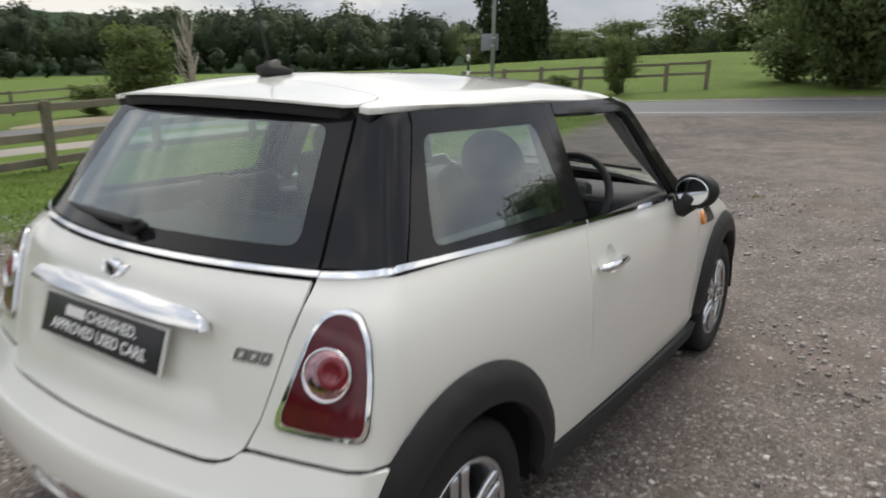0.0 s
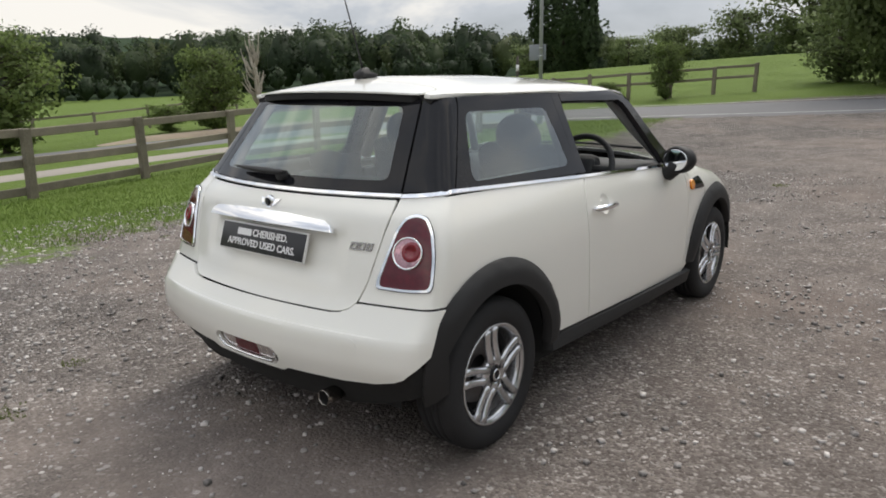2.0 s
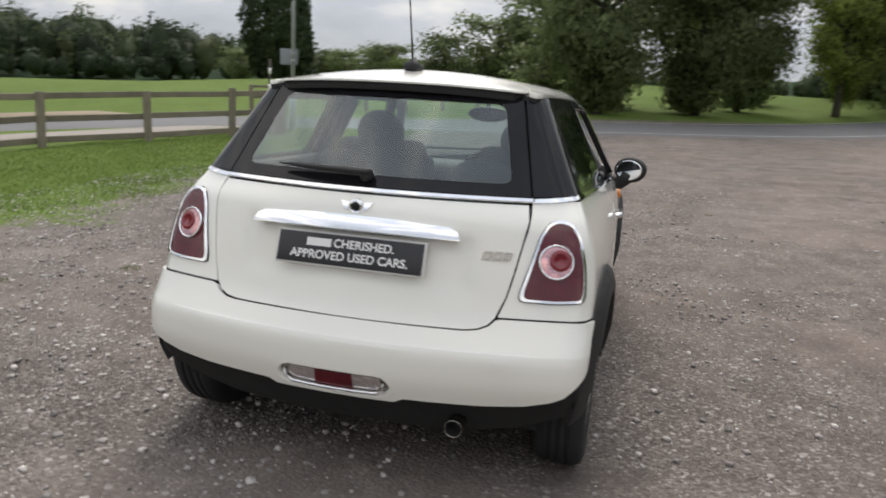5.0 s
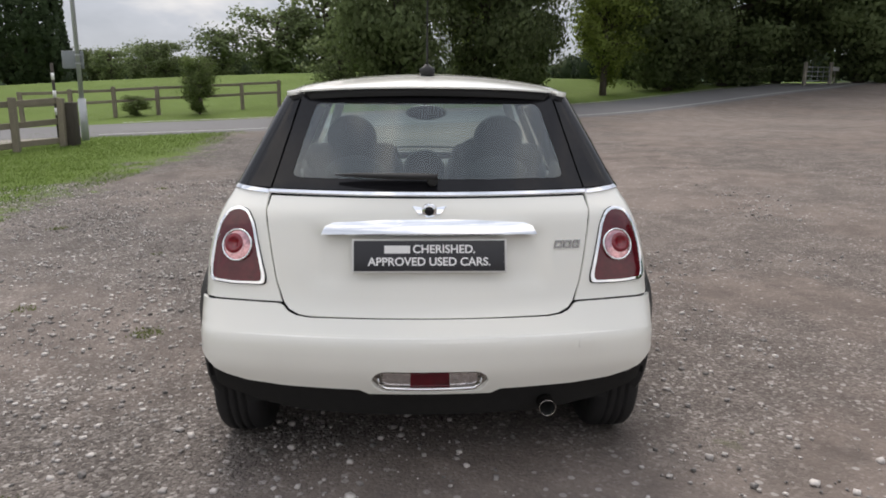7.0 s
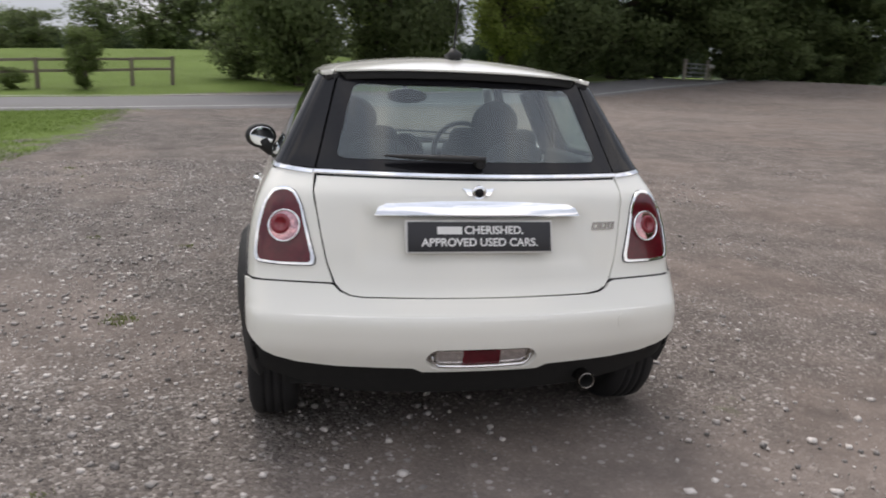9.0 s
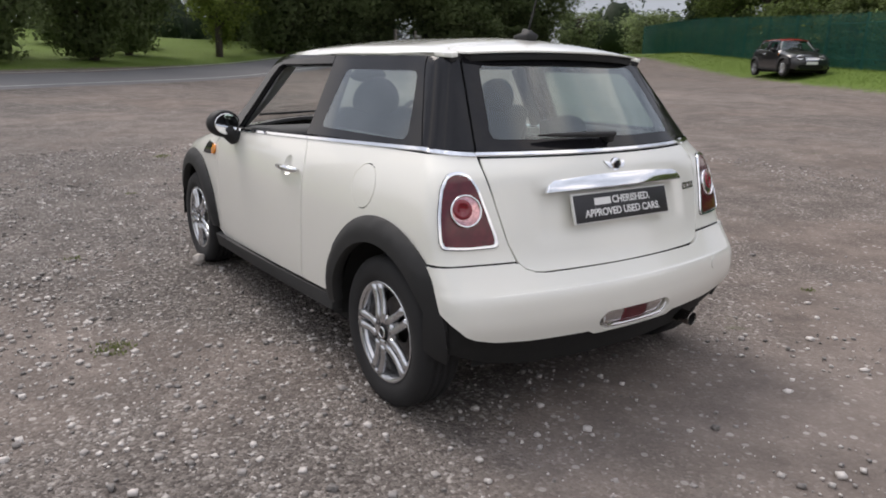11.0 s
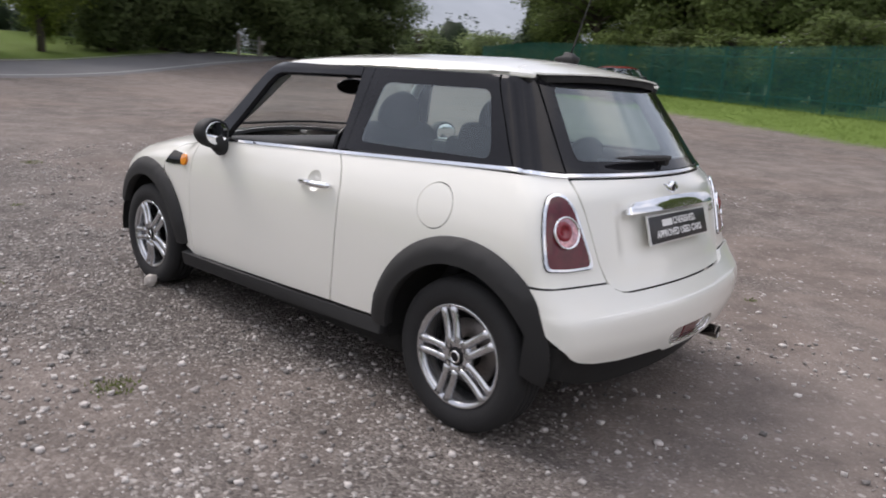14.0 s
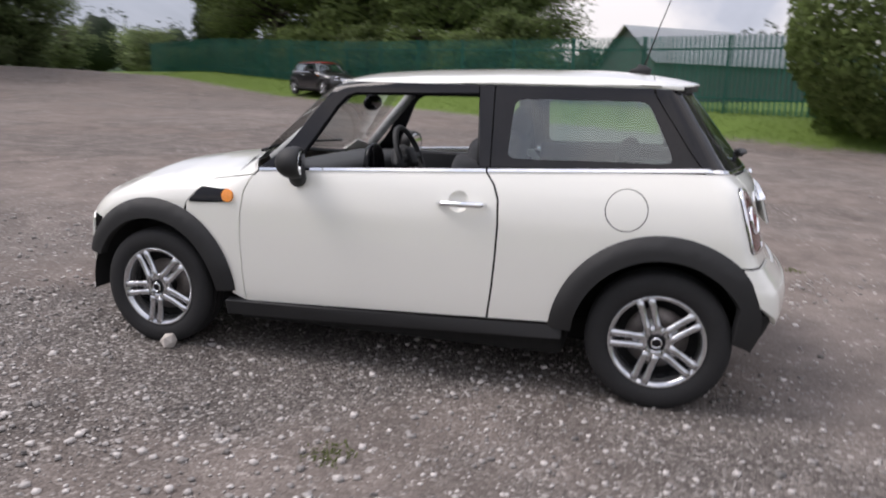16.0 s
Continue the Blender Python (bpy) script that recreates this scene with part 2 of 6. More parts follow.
def shoot(o, d, far):
    """Where rays from inside the body meet its skin."""
    lo, hi = np.zeros(len(o)), np.full(len(o), far)
    for _ in range(34):
        mid = (lo + hi) / 2
        P = o + d * mid[:, None]
        out = skin(P[:, 0], P[:, 1], P[:, 2]) > 0
        hi, lo = np.where(out, mid, hi), np.where(out, lo, mid)
    return o + d * hi[:, None]


U0 = 0.75 * math.pi / 2


def chart(kind, uv):
    """Places on the skin: round (u along the plan from the tail's middle, z), rear and front (x, z), top and roof (x, y)."""
    u, v = np.asarray(uv, float).T
    zero, one = np.zeros_like(u), np.ones_like(u)
    if kind == "round":
        a, fan = u / 0.75, np.abs(u) < U0
        y = np.where(fan, 0.35, 0.35 + np.abs(u) - U0)
        d = np.where(fan[:, None], np.stack([np.sin(a), -np.cos(a), zero], 1), np.stack([np.sign(u), zero, zero], 1))
        return shoot(np.stack([zero, y, v], 1), d, 1.6)
    if kind == "nose":
        a = u / 0.75
        return shoot(np.stack([zero, zero + 2.35, v], 1), np.stack([np.sin(a), np.cos(a), zero], 1), 1.6)
    if kind == "rear":
        return shoot(np.stack([u, zero + 0.3, v], 1), np.stack([zero, -one, zero], 1), 1.4)
    if kind == "top":
        return shoot(np.stack([u, v, zero + 0.45], 1), np.stack([zero, zero, one], 1), 1.4)
    return np.stack([u, v, top(v) - crown(v) * u * u], 1)


def around(y, x=None):
    """u of the round chart: by y along the flanks, by x and y near the tail."""
    return U0 + y - 0.35 if x is None or y > 0.35 else 0.75 * math.atan2(x, 0.35 - y)


def at_tail(x, z):
    """u of the round chart where the skin's rear has that x at height z."""
    p = chart("rear", [(x, z)])[0]
    return around(p[1], x)


def flank(pts):
    """(y, z) pairs along the flank, in the round chart, also behind the axle."""
    out = []
    for y, z in pts:
        if y >= 0.35:
            out.append((around(y), z))
        else:
            w = float(half_width(z) - 0.022 * (0.8 - y) ** 2)
            lo = 0.75 * math.atan2(w, 0.35 - y)
            for _ in range(6):
                p = chart("round", [(lo, z)])[0]
                lo = 0.75 * math.atan2(p[0], 0.35 - y)
            out.append((lo, z))
    return out


def rounded(pts, r, n=5):
    """Rounds the corners of a closed outline."""
    out, k = [], len(pts)
    for i in range(k):
        a, p, b = (Vector(pts[j % k]) for j in (i - 1, i, i + 1))
        ra = min(r, (a - p).length * 0.45, (b - p).length * 0.45)
        s, e = p + (a - p).normalized() * ra, p + (b - p).normalized() * ra
        for j in range(n + 1):
            t = j / n
            q = s * (1 - t) ** 2 + p * (2 * t * (1 - t)) + e * t * t
            out.append((q.x, q.y))
    return out


def resample(pts, step):
    out = []
    for (ax, ay), (bx, by) in zip(pts, pts[1:] + pts[:1]):
        n = max(1, int(math.hypot(bx - ax, by - ay) / step + 0.5))
        out += [(ax + (bx - ax) * i / n, ay + (by - ay) * i / n) for i in range(n)]
    clean = [out[0]]
    for p in out[1:]:
        if math.hypot(p[0] - clean[-1][0], p[1] - clean[-1][1]) > 0.0012:
            clean.append(p)
    return clean


def inside(P, loop):
    x, y = P[:, 0], P[:, 1]
    hit = np.zeros(len(P), bool)
    for (ax, ay), (bx, by) in zip(loop, loop[1:] + loop[:1]):
        if ay != by:
            hit ^= ((ay > y) != (by > y)) & (x < (bx - ax) * (y - ay) / (by - ay) + ax)
    return hit


FINE = [1.0]


def panel(name, kind, poly, mat, parent, off=0.0, step=0.035, rim=0.012, holes=(), label="", mirror=False, creases=()):
    """One sheet of the body: an outline in a chart, laid on the skin and folded in at its edge."""
    step *= FINE[0]
    loops = [resample(list(p), step) for p in (poly, *holes)]
    pts, edges = [], []
    for lp in loops:
        o = len(pts)
        pts += lp
        edges += [(o + i, o + (i + 1) % len(lp)) for i in range(len(lp))]
    for line in creases:
        o = len(pts)
        k = max(2, int(math.hypot(line[1][0] - line[0][0], line[1][1] - line[0][1]) / step))
        run = [(line[0][0] + (line[1][0] - line[0][0]) * i / k, line[0][1] + (line[1][1] - line[0][1]) * i / k) for i in range(k + 1)]
        ok = inside(np.array(run), loops[0])
        run = [q for q, w in zip(run, ok) if w]
        pts += run
        edges += [(o + i, o + i + 1) for i in range(len(run) - 1)]
    B = np.array(pts)
    lo, hi = np.array(loops[0]).min(0), np.array(loops[0]).max(0)
    gx, gy = np.meshgrid(np.arange(lo[0] + step / 2, hi[0], step), np.arange(lo[1] + step / 2, hi[1], step))
    G = np.stack([gx.ravel(), gy.ravel()], 1)
    if len(G):
        keep = inside(G, loops[0])
        for h in loops[1:]:
            keep &= ~inside(G, h)
        G = G[keep]
    if len(G):
        G = G[np.array([np.min(np.sum((B - q) ** 2, 1)) for q in G]) > (0.45 * step) ** 2]
        pts = pts + [tuple(q) for q in G]
    vv, _, tri, *_ = geometry.delaunay_2d_cdt([Vector(p) for p in pts], edges, [], 0, 1e-6)
    V2 = np.array([tuple(v) for v in vv])
    T = np.array([list(t) for t in tri])
    mid = V2[T].mean(1)
    ok = inside(mid, loops[0])
    for h in loops[1:]:
        ok &= ~inside(mid, h)
    T = T[ok]
    P = chart(kind, V2)
    if kind == "roof":
        e = 0.01
        s = V2[:, 1]
        N = np.stack([2 * crown(s) * V2[:, 0], -(top(s + e) - top(s - e)) / (2 * e), np.ones(len(s))], 1)
        N /= np.linalg.norm(N, axis=1)[:, None]
    else:
        N = gradient(P)
    P = P + N * (off(V2, P)[:, None] if callable(off) else off)
    if callable(off):
        fn = np.cross(P[T[:, 1]] - P[T[:, 0]], P[T[:, 2]] - P[T[:, 0]])
        fn *= np.sign(np.sum(fn * N[T[:, 0]], 1))[:, None]
        own = np.zeros_like(P)
        for c in range(3):
            np.add.at(own, T[:, c], fn)
        ln = np.linalg.norm(own, axis=1)
        N = np.where(ln[:, None] > 1e-12, own / np.maximum(ln, 1e-12)[:, None], N)
    fn = np.cross(P[T[:, 1]] - P[T[:, 0]], P[T[:, 2]] - P[T[:, 0]])
    flip = np.sum(fn * N[T[:, 0]], 1) < 0
    T[flip] = T[flip][:, ::-1]
    count = {}
    for t in T:
        for a, b in ((t[0], t[1]), (t[1], t[2]), (t[2], t[0])):
            count[(a, b)] = count.get((a, b), 0) + 1
    faces = [tuple(t) for t in T]
    verts, norms = list(P), list(N)
    for (a, b) in count:
        if (b, a) not in count:
            o = len(verts)
            out = np.cross(P[b] - P[a], N[a])
            out = out / (np.linalg.norm(out) + 1e-9)
            verts += [P[a], P[b], P[b] - N[b] * rim, P[a] - N[a] * rim]
            soft = out * 0.8 + N[a] * 0.6
            norms += [soft, soft, out, out]
            faces.append((o + 1, o, o + 3, o + 2))
    verts, norms = np.array(verts), np.array(norms)
    if mirror:
        verts, norms = verts * (-1, 1, 1), norms * (-1, 1, 1)
        faces = [f[::-1] for f in faces]
    return shape(name, verts, faces, mat, parent, label, True, norms)


def circle(cy, cz, r, a0, a1, n=24):
    return [(cy + r * math.cos(radians(a0 + (a1 - a0) * i / n)), cz + r * math.sin(radians(a0 + (a1 - a0) * i / n))) for i in range(n + 1)]


def belt(y):
    return 1.0155 - 0.0446 * y


AXLE = 2.467
HUB = 0.298


# ---- the wheels
def wheel(parent, x, y, turn=0.0):
    """Tyre, five twin spokes in a lipped rim, nave and brake; the outer face at x."""
    s = 1 if x > 0 else -1
    hub = new("wheel")
    hub.parent = parent
    hub.matrix_local = pose(x, y, HUB, 0, 0, 0 if s > 0 else 180) @ pose(0, 0, 0, turn, 0, 0)
    hub["label"] = "silver five twin-spoke alloy wheel with black tyre"
    tread = [(0.198, -0.150), (0.215, -0.162), (0.262, -0.168), (0.287, -0.158), (0.299, -0.143), (0.3035, -0.120)]
    for gx in (-0.108, -0.076, -0.044):
        tread += [(0.3035, gx - 0.006), (0.297, gx - 0.004), (0.297, gx + 0.004), (0.3035, gx + 0.006)]
    tread += [(0.3035, -0.030), (0.299, -0.006), (0.287, 0.008), (0.262, 0.017), (0.235, 0.015), (0.216, 0.010), (0.204, 0.001), (0.198, -0.012)]
    v, f = lathe(tread, 64)
    shape("tyre", v, f, RUBBER, hub)
    v, f = lathe([(0.185, -0.150), (0.200, -0.148), (0.203, -0.138), (0.180, -0.120), (0.172, -0.060), (0.180, -0.020), (0.184, -0.010), (0.190, -0.004), (0.203, 0.000), (0.2045, 0.004), (0.2015, 0.008), (0.194, 0.005), (0.187, 0.000)], 64)
    shape("rim", v, f, ALLOY, hub)
    for i in range(5):
        a = radians(90 + 18 + 72 * i)
        for side in (-1, 1):
            pts, rad = [], []
            for k in range(7):
                t = k / 6
                r = 0.052 + 0.140 * t
                w = side * (0.0215 + 0.0030 * t)
                xx = 0.004 - 0.014 * math.sin(t * math.pi) * 0.5 - 0.006 * t
                pts.append((xx, r * math.cos(a) - w * math.sin(a), r * math.sin(a) + w * math.cos(a)))
                rad.append(0.0168 - 0.0012 * math.sin(t * math.pi) + 0.0012 * t)
            v, f = tube(pts, rad, 8, up=(1, 0, 0), flat=0.80)
            shape("spoke", v, f, ALLOY, hub)
        web = [(0.050, 0.020, -0.004), (0.075, 0.018, -0.010), (0.098, 0.014, -0.014)]
        v, f = [], []
        for r, w, xx in web:
            for q, dx in ((-w, 0.0), (w, 0.0), (w, -0.014), (-w, -0.014)):
                v.append((xx + dx, r * math.cos(a) - q * math.sin(a), r * math.sin(a) + q * math.cos(a)))
        for k in range(2):
            f += [(k * 4 + j, k * 4 + (j + 1) % 4, k * 4 + 4 + (j + 1) % 4, k * 4 + 4 + j) for j in range(4)]
        shape("spoke_web", v, f, ALLOY, hub, smooth=False)
    v, f = lathe([(0.0, -0.02), (0.072, -0.02), (0.075, -0.008), (0.070, 0.004), (0.060, 0.009), (0.042, 0.009), (0.035, 0.004), (0.033, 0.001), (0.0, 0.001)], 40)
    shape("nave", v, f, ALLOY, hub)
    v, f = lathe([(0.033, 0.000), (0.031, 0.010), (0.026, 0.0125), (0.0, 0.013)], 32)
    cap = shape("centre_cap", v, f, GLOSS_BLACK, hub)
    v, f = lathe([(0.024, 0.0125), (0.022, 0.015), (0.019, 0.0148), (0.018, 0.0125)], 32)
    shape("cap_ring", v, f, CHROME, cap)
    for i in range(4):
        a = radians(45 + 90 * i)
        v, f = lathe([(0.0135, 0.000), (0.0135, 0.006), (0.0100, 0.0062), (0.009, 0.003), (0.0, 0.003)], 14)
        v = [(q[0] + 0.0045, q[1] + 0.049 * math.cos(a), q[2] + 0.049 * math.sin(a)) for q in v]
        shape("wheel_bolt", v, f, VOID, hub)
    v, f = lathe([(0.06, -0.075), (0.132, -0.075), (0.134, -0.081), (0.132, -0.087), (0.06, -0.087)], 40)
    shape("brake_disc", v, f, DULL_METAL, hub)
    v, f = lathe([(0.0, -0.10), (0.175, -0.11), (0.19, -0.12)], 40)
    shape("brake_shield", v, f, VOID, hub)
    return hub


# ---- the car
def seat(parent, x, y, front=True):
    s = new("seat")
    s.parent = parent
    s.matrix_local = pose(x, y, 0)
    if front:
        part("cushion", box_bm(0.50, 0.50, 0.16, 0.06, pose(0, 0.05, 0.50, 6), 3), CLOTH, s)
        part("backrest", box_bm(0.47, 0.13, 0.60, 0.055, pose(0, -0.27, 0.82, 17), 3), CLOTH, s)
        part("side_bolster", box_bm(0.09, 0.17, 0.46, 0.04, pose(-0.21, -0.24, 0.80, 17), 3), CLOTH, s)
        part("side_bolster", box_bm(0.09, 0.17, 0.46, 0.04, pose(0.21, -0.24, 0.80, 17), 3), CLOTH, s)
        bm = bmesh.new()
        bmesh.ops.create_uvsphere(bm, u_segments=20, v_segments=14, radius=1.0, matrix=pose(0, -0.36, 1.140, 12) @ Matrix.Diagonal((0.125, 0.060, 0.115, 1)))
        rest = part("head_restraint", bm, CLOTH, s)
        for d in (-0.06, 0.06):
            v, f = tube([(d, -0.36, 0.99), (d, -0.365, 1.10)], 0.007, 8)
            shape("restraint_rod", v, f, CHROME, rest)
    else:
        part("cushion", box_bm(1.10, 0.42, 0.16, 0.05, pose(0, 0.15, 0.50, 8), 3), CLOTH, s)
        part("backrest", box_bm(1.10, 0.12, 0.50, 0.045, pose(0, -0.10, 0.74, 14), 3), CLOTH, s)
        for d in (-0.30, 0.30):
            bm = bmesh.new()
            bmesh.ops.create_uvsphere(bm, u_segments=18, v_segments=12, radius=1.0, matrix=pose(d, -0.17, 1.035, 12) @ Matrix.Diagonal((0.125, 0.055, 0.065, 1)))
            part("head_restraint", bm, CLOTH, s)
    return s


def hatch_car(name, label, paint, roof_paint, fine=1.0, place=None, pale_plate=True):
    """A three-door hatchback: panels on one skin, black arches and sills, glass, lamps, cabin and wheels."""
    FINE[0] = fine
    car = empty(name, label, "car", place)
    gap = [(0.772, 0.978), (0.730, 0.925), (0.707, 0.864), (0.701, 0.75), (0.706, 0.62), (0.716, 0.48), (0.733, 0.335)]
    tail_gap = [(0.572, 1.006), (0.578, 0.95), (0.568, 0.885), (0.553, 0.80), (0.534, 0.71), (0.511, 0.645)]
    arch = 0.440
    for mirror in (False, True):
        # doors, quarters, wings
        d = [(y + 0.0052, z) for y, z in gap] + [(1.951, 0.283), (1.960, 0.45), (1.965, 0.58), (1.961, 0.72), (1.945, 0.825), (1.915, 0.885), (1.875, 0.925)]
        door = panel("door", "round", flank(d), paint, car, mirror=mirror, holes=(flank(circle(0.880, 0.846, 0.047, 0, 350, 28)),))
        run = [(y, z) for y, z in gap]
        # black strips added behind the door gaps, standing for the shade in them
        panel("door_gap_backing", "round", flank([(y + 0.016, z) for y, z in run] + [(y - 0.016, z) for y, z in run[::-1]]), VOID, car, off=-0.010, rim=0.0, mirror=mirror)
        panel("door_gap_backing", "round", flank([(1.940, 0.30), (1.972, 0.30), (1.984, 0.5), (1.984, 0.72), (1.965, 0.83), (1.930, 0.90), (1.905, 0.885), (1.935, 0.82), (1.950, 0.72), (1.953, 0.5)]), VOID, car, off=-0.010, rim=0.0, mirror=mirror)
        back = flank([(y - 0.0052, z) for y, z in gap]) + flank([(0.44, 0.345)])
        back += flank([(p[0], p[1]) for p in circle(0, HUB, arch, 6, 127, 26)])
        back += flank([(-0.300, 0.648)]) + [(at_tail(0.66, 0.6475), 0.6475), (at_tail(0.512, 0.647), 0.647)]
        back += [(at_tail(x, z), z) for x, z in tail_gap[::-1][1:]]
        back += flank([(-0.12, 1.008), (0.2, 1.000), (0.5, 0.990)])
        panel("rear_quarter", "round", back, paint, car, mirror=mirror, holes=() if mirror is False else (flank(circle(0.166, 0.852, 0.088, 0, 350, 35)),))
        if mirror:
            # black disc added behind the flap, its edge painting the gap's shade
            panel("flap_gap", "round", flank(circle(0.166, 0.852, 0.094, 0, 350, 35)), VOID, car, off=-0.005, rim=0.0, mirror=True)
            panel("fuel_flap", "round", flank(circle(0.166, 0.852, 0.0838, 0, 350, 35)), paint, car, off=0.001, mirror=True)
        # black strip added for the shade between quarter and bumper
        panel("bumper_gap", "round", flank([(-0.26, 0.636), (-0.26, 0.654)]) + [(at_tail(0.66, 0.654), 0.654), (at_tail(0.516, 0.652), 0.652), (at_tail(0.512, 0.636), 0.636), (at_tail(0.66, 0.636), 0.636)], VOID, car, off=-0.004, rim=0.0, mirror=mirror)
        wing = [(1.968, 0.72), (1.952, 0.825), (1.922, 0.888), (1.905, 0.905), (2.14, 0.868), (2.185, 0.838), (2.268, 0.752)] + circle(AXLE, HUB, arch, 117, 178, 16) + [(1.958, 0.283), (1.967, 0.45), (1.972, 0.58)]
        panel("front_wing", "round", flank(wing), paint, car, mirror=mirror)
        # bonnet's flank above the wheel
        yy = np.linspace(1.935, 2.81, 16)
        zz = chart("top", np.stack([np.full(16, 0.60), yy], 1))[:, 2]
        clam = [(2.272, 0.756), (2.189, 0.842), (2.143, 0.872), (1.905, 0.910), (1.885, 0.930)] + [(y, z) for y, z in zip(yy, zz)] + [(2.80, 0.60)] + circle(AXLE, HUB, arch, 44, 114, 16)
        panel("bonnet_flank", "round", flank(clam), paint, car, rim=0.004, mirror=mirror)

        # black arches, sills
        def swell(cy):
            def bulge(V, P):
                r = np.hypot(P[:, 1] - cy, P[:, 2] - HUB)
                return (0.008 + 0.030 * np.sqrt(np.clip((0.462 - r) / 0.05, 0, 1))) * np.clip((P[:, 2] - 0.20) / 0.25, 0.0, 1) ** 0.7 * (np.clip((P[:, 1] + 0.41) / 0.14, 0.0, 1) if cy < 1 else 1.0)
            return bulge
        outer = circle(0, HUB, 0.462, 4, 131, 30) + [(-0.338, 0.60), (-0.366, 0.55), (-0.392, 0.48), (-0.402, 0.43), (-0.398, 0.36), (-0.372, 0.29)]
        inner = (circle(0, HUB, 0.362, 4, 150, 30) + [(-0.305, 0.40), (-0.296, 0.33)])[::-1]
        panel("rear_wheel_arch", "round", flank(outer + inner), PLASTIC, car, off=swell(0), rim=0.045, mirror=mirror, label="matt black plastic wheel arch")
        outer = circle(AXLE, HUB, 0.462, 176, 35, 34) + [(2.858, 0.50), (2.860, 0.46)]
        inner = circle(AXLE, HUB, 0.362, 24, 176, 30)
        panel("front_wheel_arch", "round", flank(outer + inner), PLASTIC, car, off=swell(AXLE), rim=0.045, mirror=mirror, label="matt black plastic wheel arch")
        sill = [(0.40, 0.335), (0.40, 0.282), (2.06, 0.208), (2.06, 0.280)]
        panel("sill", "round", flank(sill), PLASTIC, car, off=lambda V, P: 0.004 + 0.022 * np.clip((0.335 - P[:, 2]) / 0.05, 0, 1), rim=0.05, mirror=mirror, label="matt black plastic side sill")
        sg = -1 if mirror else 1
        for cy in (0, AXLE):
            v, f = [], []
            n = 30
            for i in range(n + 1):
                a = radians(-6 + 192 * i / n)
                for xx, r in ((0.79 if cy or math.cos(a) > -0.6 else 0.66, 0.385), (0.42, 0.385), (0.40, 0.0)):
                    v.append((sg * xx, cy + r * math.cos(a), HUB + r * math.sin(a)))
            for i in range(n):
                for q in range(2):
                    f.append((i * 3 + q, i * 3 + q + 1, i * 3 + q + 4, i * 3 + q + 3))
            shape("wheel_well", v, f, VOID, car)
        # chrome waist strip
        strip = flank([(1.875, belt(1.875) + 0.006), (0.774, belt(0.77) + 0.006)]) + flank([(0.774, belt(0.77) - 0.006), (1.875, belt(1.875) - 0.006)])
        panel("waist_strip", "round", strip, CHROME, car, off=0.006, mirror=mirror, label="chrome waist strip", step=0.06)
        ys = [0.766, 0.5, 0.3, 0.1, -0.05, -0.13]
        up = flank([(y, belt(y) + 0.006) for y in ys]) + [(at_tail(0.62, 1.015), 1.015), (at_tail(0.575, 1.012), 1.012)]
        dn = flank([(y, belt(y) - 0.006) for y in ys]) + [(at_tail(0.62, 1.002), 1.002), (at_tail(0.575, 1.000), 1.000)]
        panel("waist_strip", "round", up + dn[::-1], CHROME, car, off=0.006, mirror=mirror, label="chrome waist strip", step=0.06)
        # side glass and pillars
        zr = 1.348
        frame_ = [(1.875, belt(1.875) + 0.012), (1.690, belt(1.690) + 0.014), (1.672, 1.01), (1.612, 1.11), (1.535, 1.245), (1.500, 1.285), (1.46, 1.302), (0.857, 1.312), (0.862, zr), (1.50, 1.352), (1.555, 1.338), (1.645, 1.212), (1.735, 1.077), (1.80, 1.00)]
        panel("a_pillar", "round", flank(frame_), GLOSS_BLACK, car, off=0.002, rim=0.03, mirror=mirror, label="gloss black windscreen pillar and window frame")
        panel("b_pillar", "round", flank([(0.857, zr), (0.852, 1.312), (0.806, 0.997), (0.762, 0.998), (0.786, 1.312), (0.788, zr)]), GLOSS_BLACK, car, off=0.0, rim=0.03, mirror=mirror, label="gloss black door pillar")
        hole = rounded([(0.685, 1.290), (0.690, 1.036), (-0.010, 1.042), (0.030, 1.13), (0.112, 1.292)], 0.04)
        rim_ = [(0.780, zr), (0.778, 1.312), (0.755, 0.998), (0.3, 1.012), (-0.118, 1.024), (0.0, 1.19), (0.092, 1.325), (0.10, zr)]
        panel("quarter_light", "round", flank(rim_), GLOSS_BLACK, car, off=0.003, rim=0.006, holes=(flank(hole),), mirror=mirror, label="tinted rear side glass with black border")
        pane = panel("pane", "round", flank(hole), TINTED, car, off=0.0025, rim=0.0, mirror=mirror)
        pane.visible_shadow = False
        post = flank([(0.088, zr), (0.080, 1.318), (-0.006, 1.19), (-0.126, 1.024)]) + [(at_tail(0.62, 1.022), 1.022), (at_tail(0.570, 1.02), 1.02), (at_tail(0.545, 1.11), 1.11), (at_tail(0.516, 1.22), 1.22), (at_tail(0.486, 1.335), 1.335)]
        panel("d_pillar", "round", post, GLOSS_BLACK, car, off=0.003, rim=0.01, mirror=mirror, label="gloss black rear pillar")
        # black strips added behind the pillar joints to keep the gaps dark as shade
        backing = [(0.602, 1.0), (0.575, 1.11), (0.546, 1.22), (0.514, 1.34), (0.452, 1.34), (0.486, 1.22), (0.515, 1.11), (0.540, 1.0)]
        panel("pillar_gap_backing", "round", [(at_tail(x, z), z) for x, z in backing], VOID, car, off=-0.014, rim=0.0, mirror=mirror)
        panel("pillar_gap_backing", "round", flank([(0.125, 1.335), (0.03, 1.19), (-0.085, 1.03), (-0.150, 1.03), (-0.035, 1.19), (0.060, 1.335)]), VOID, car, off=-0.008, rim=0.0, mirror=mirror)
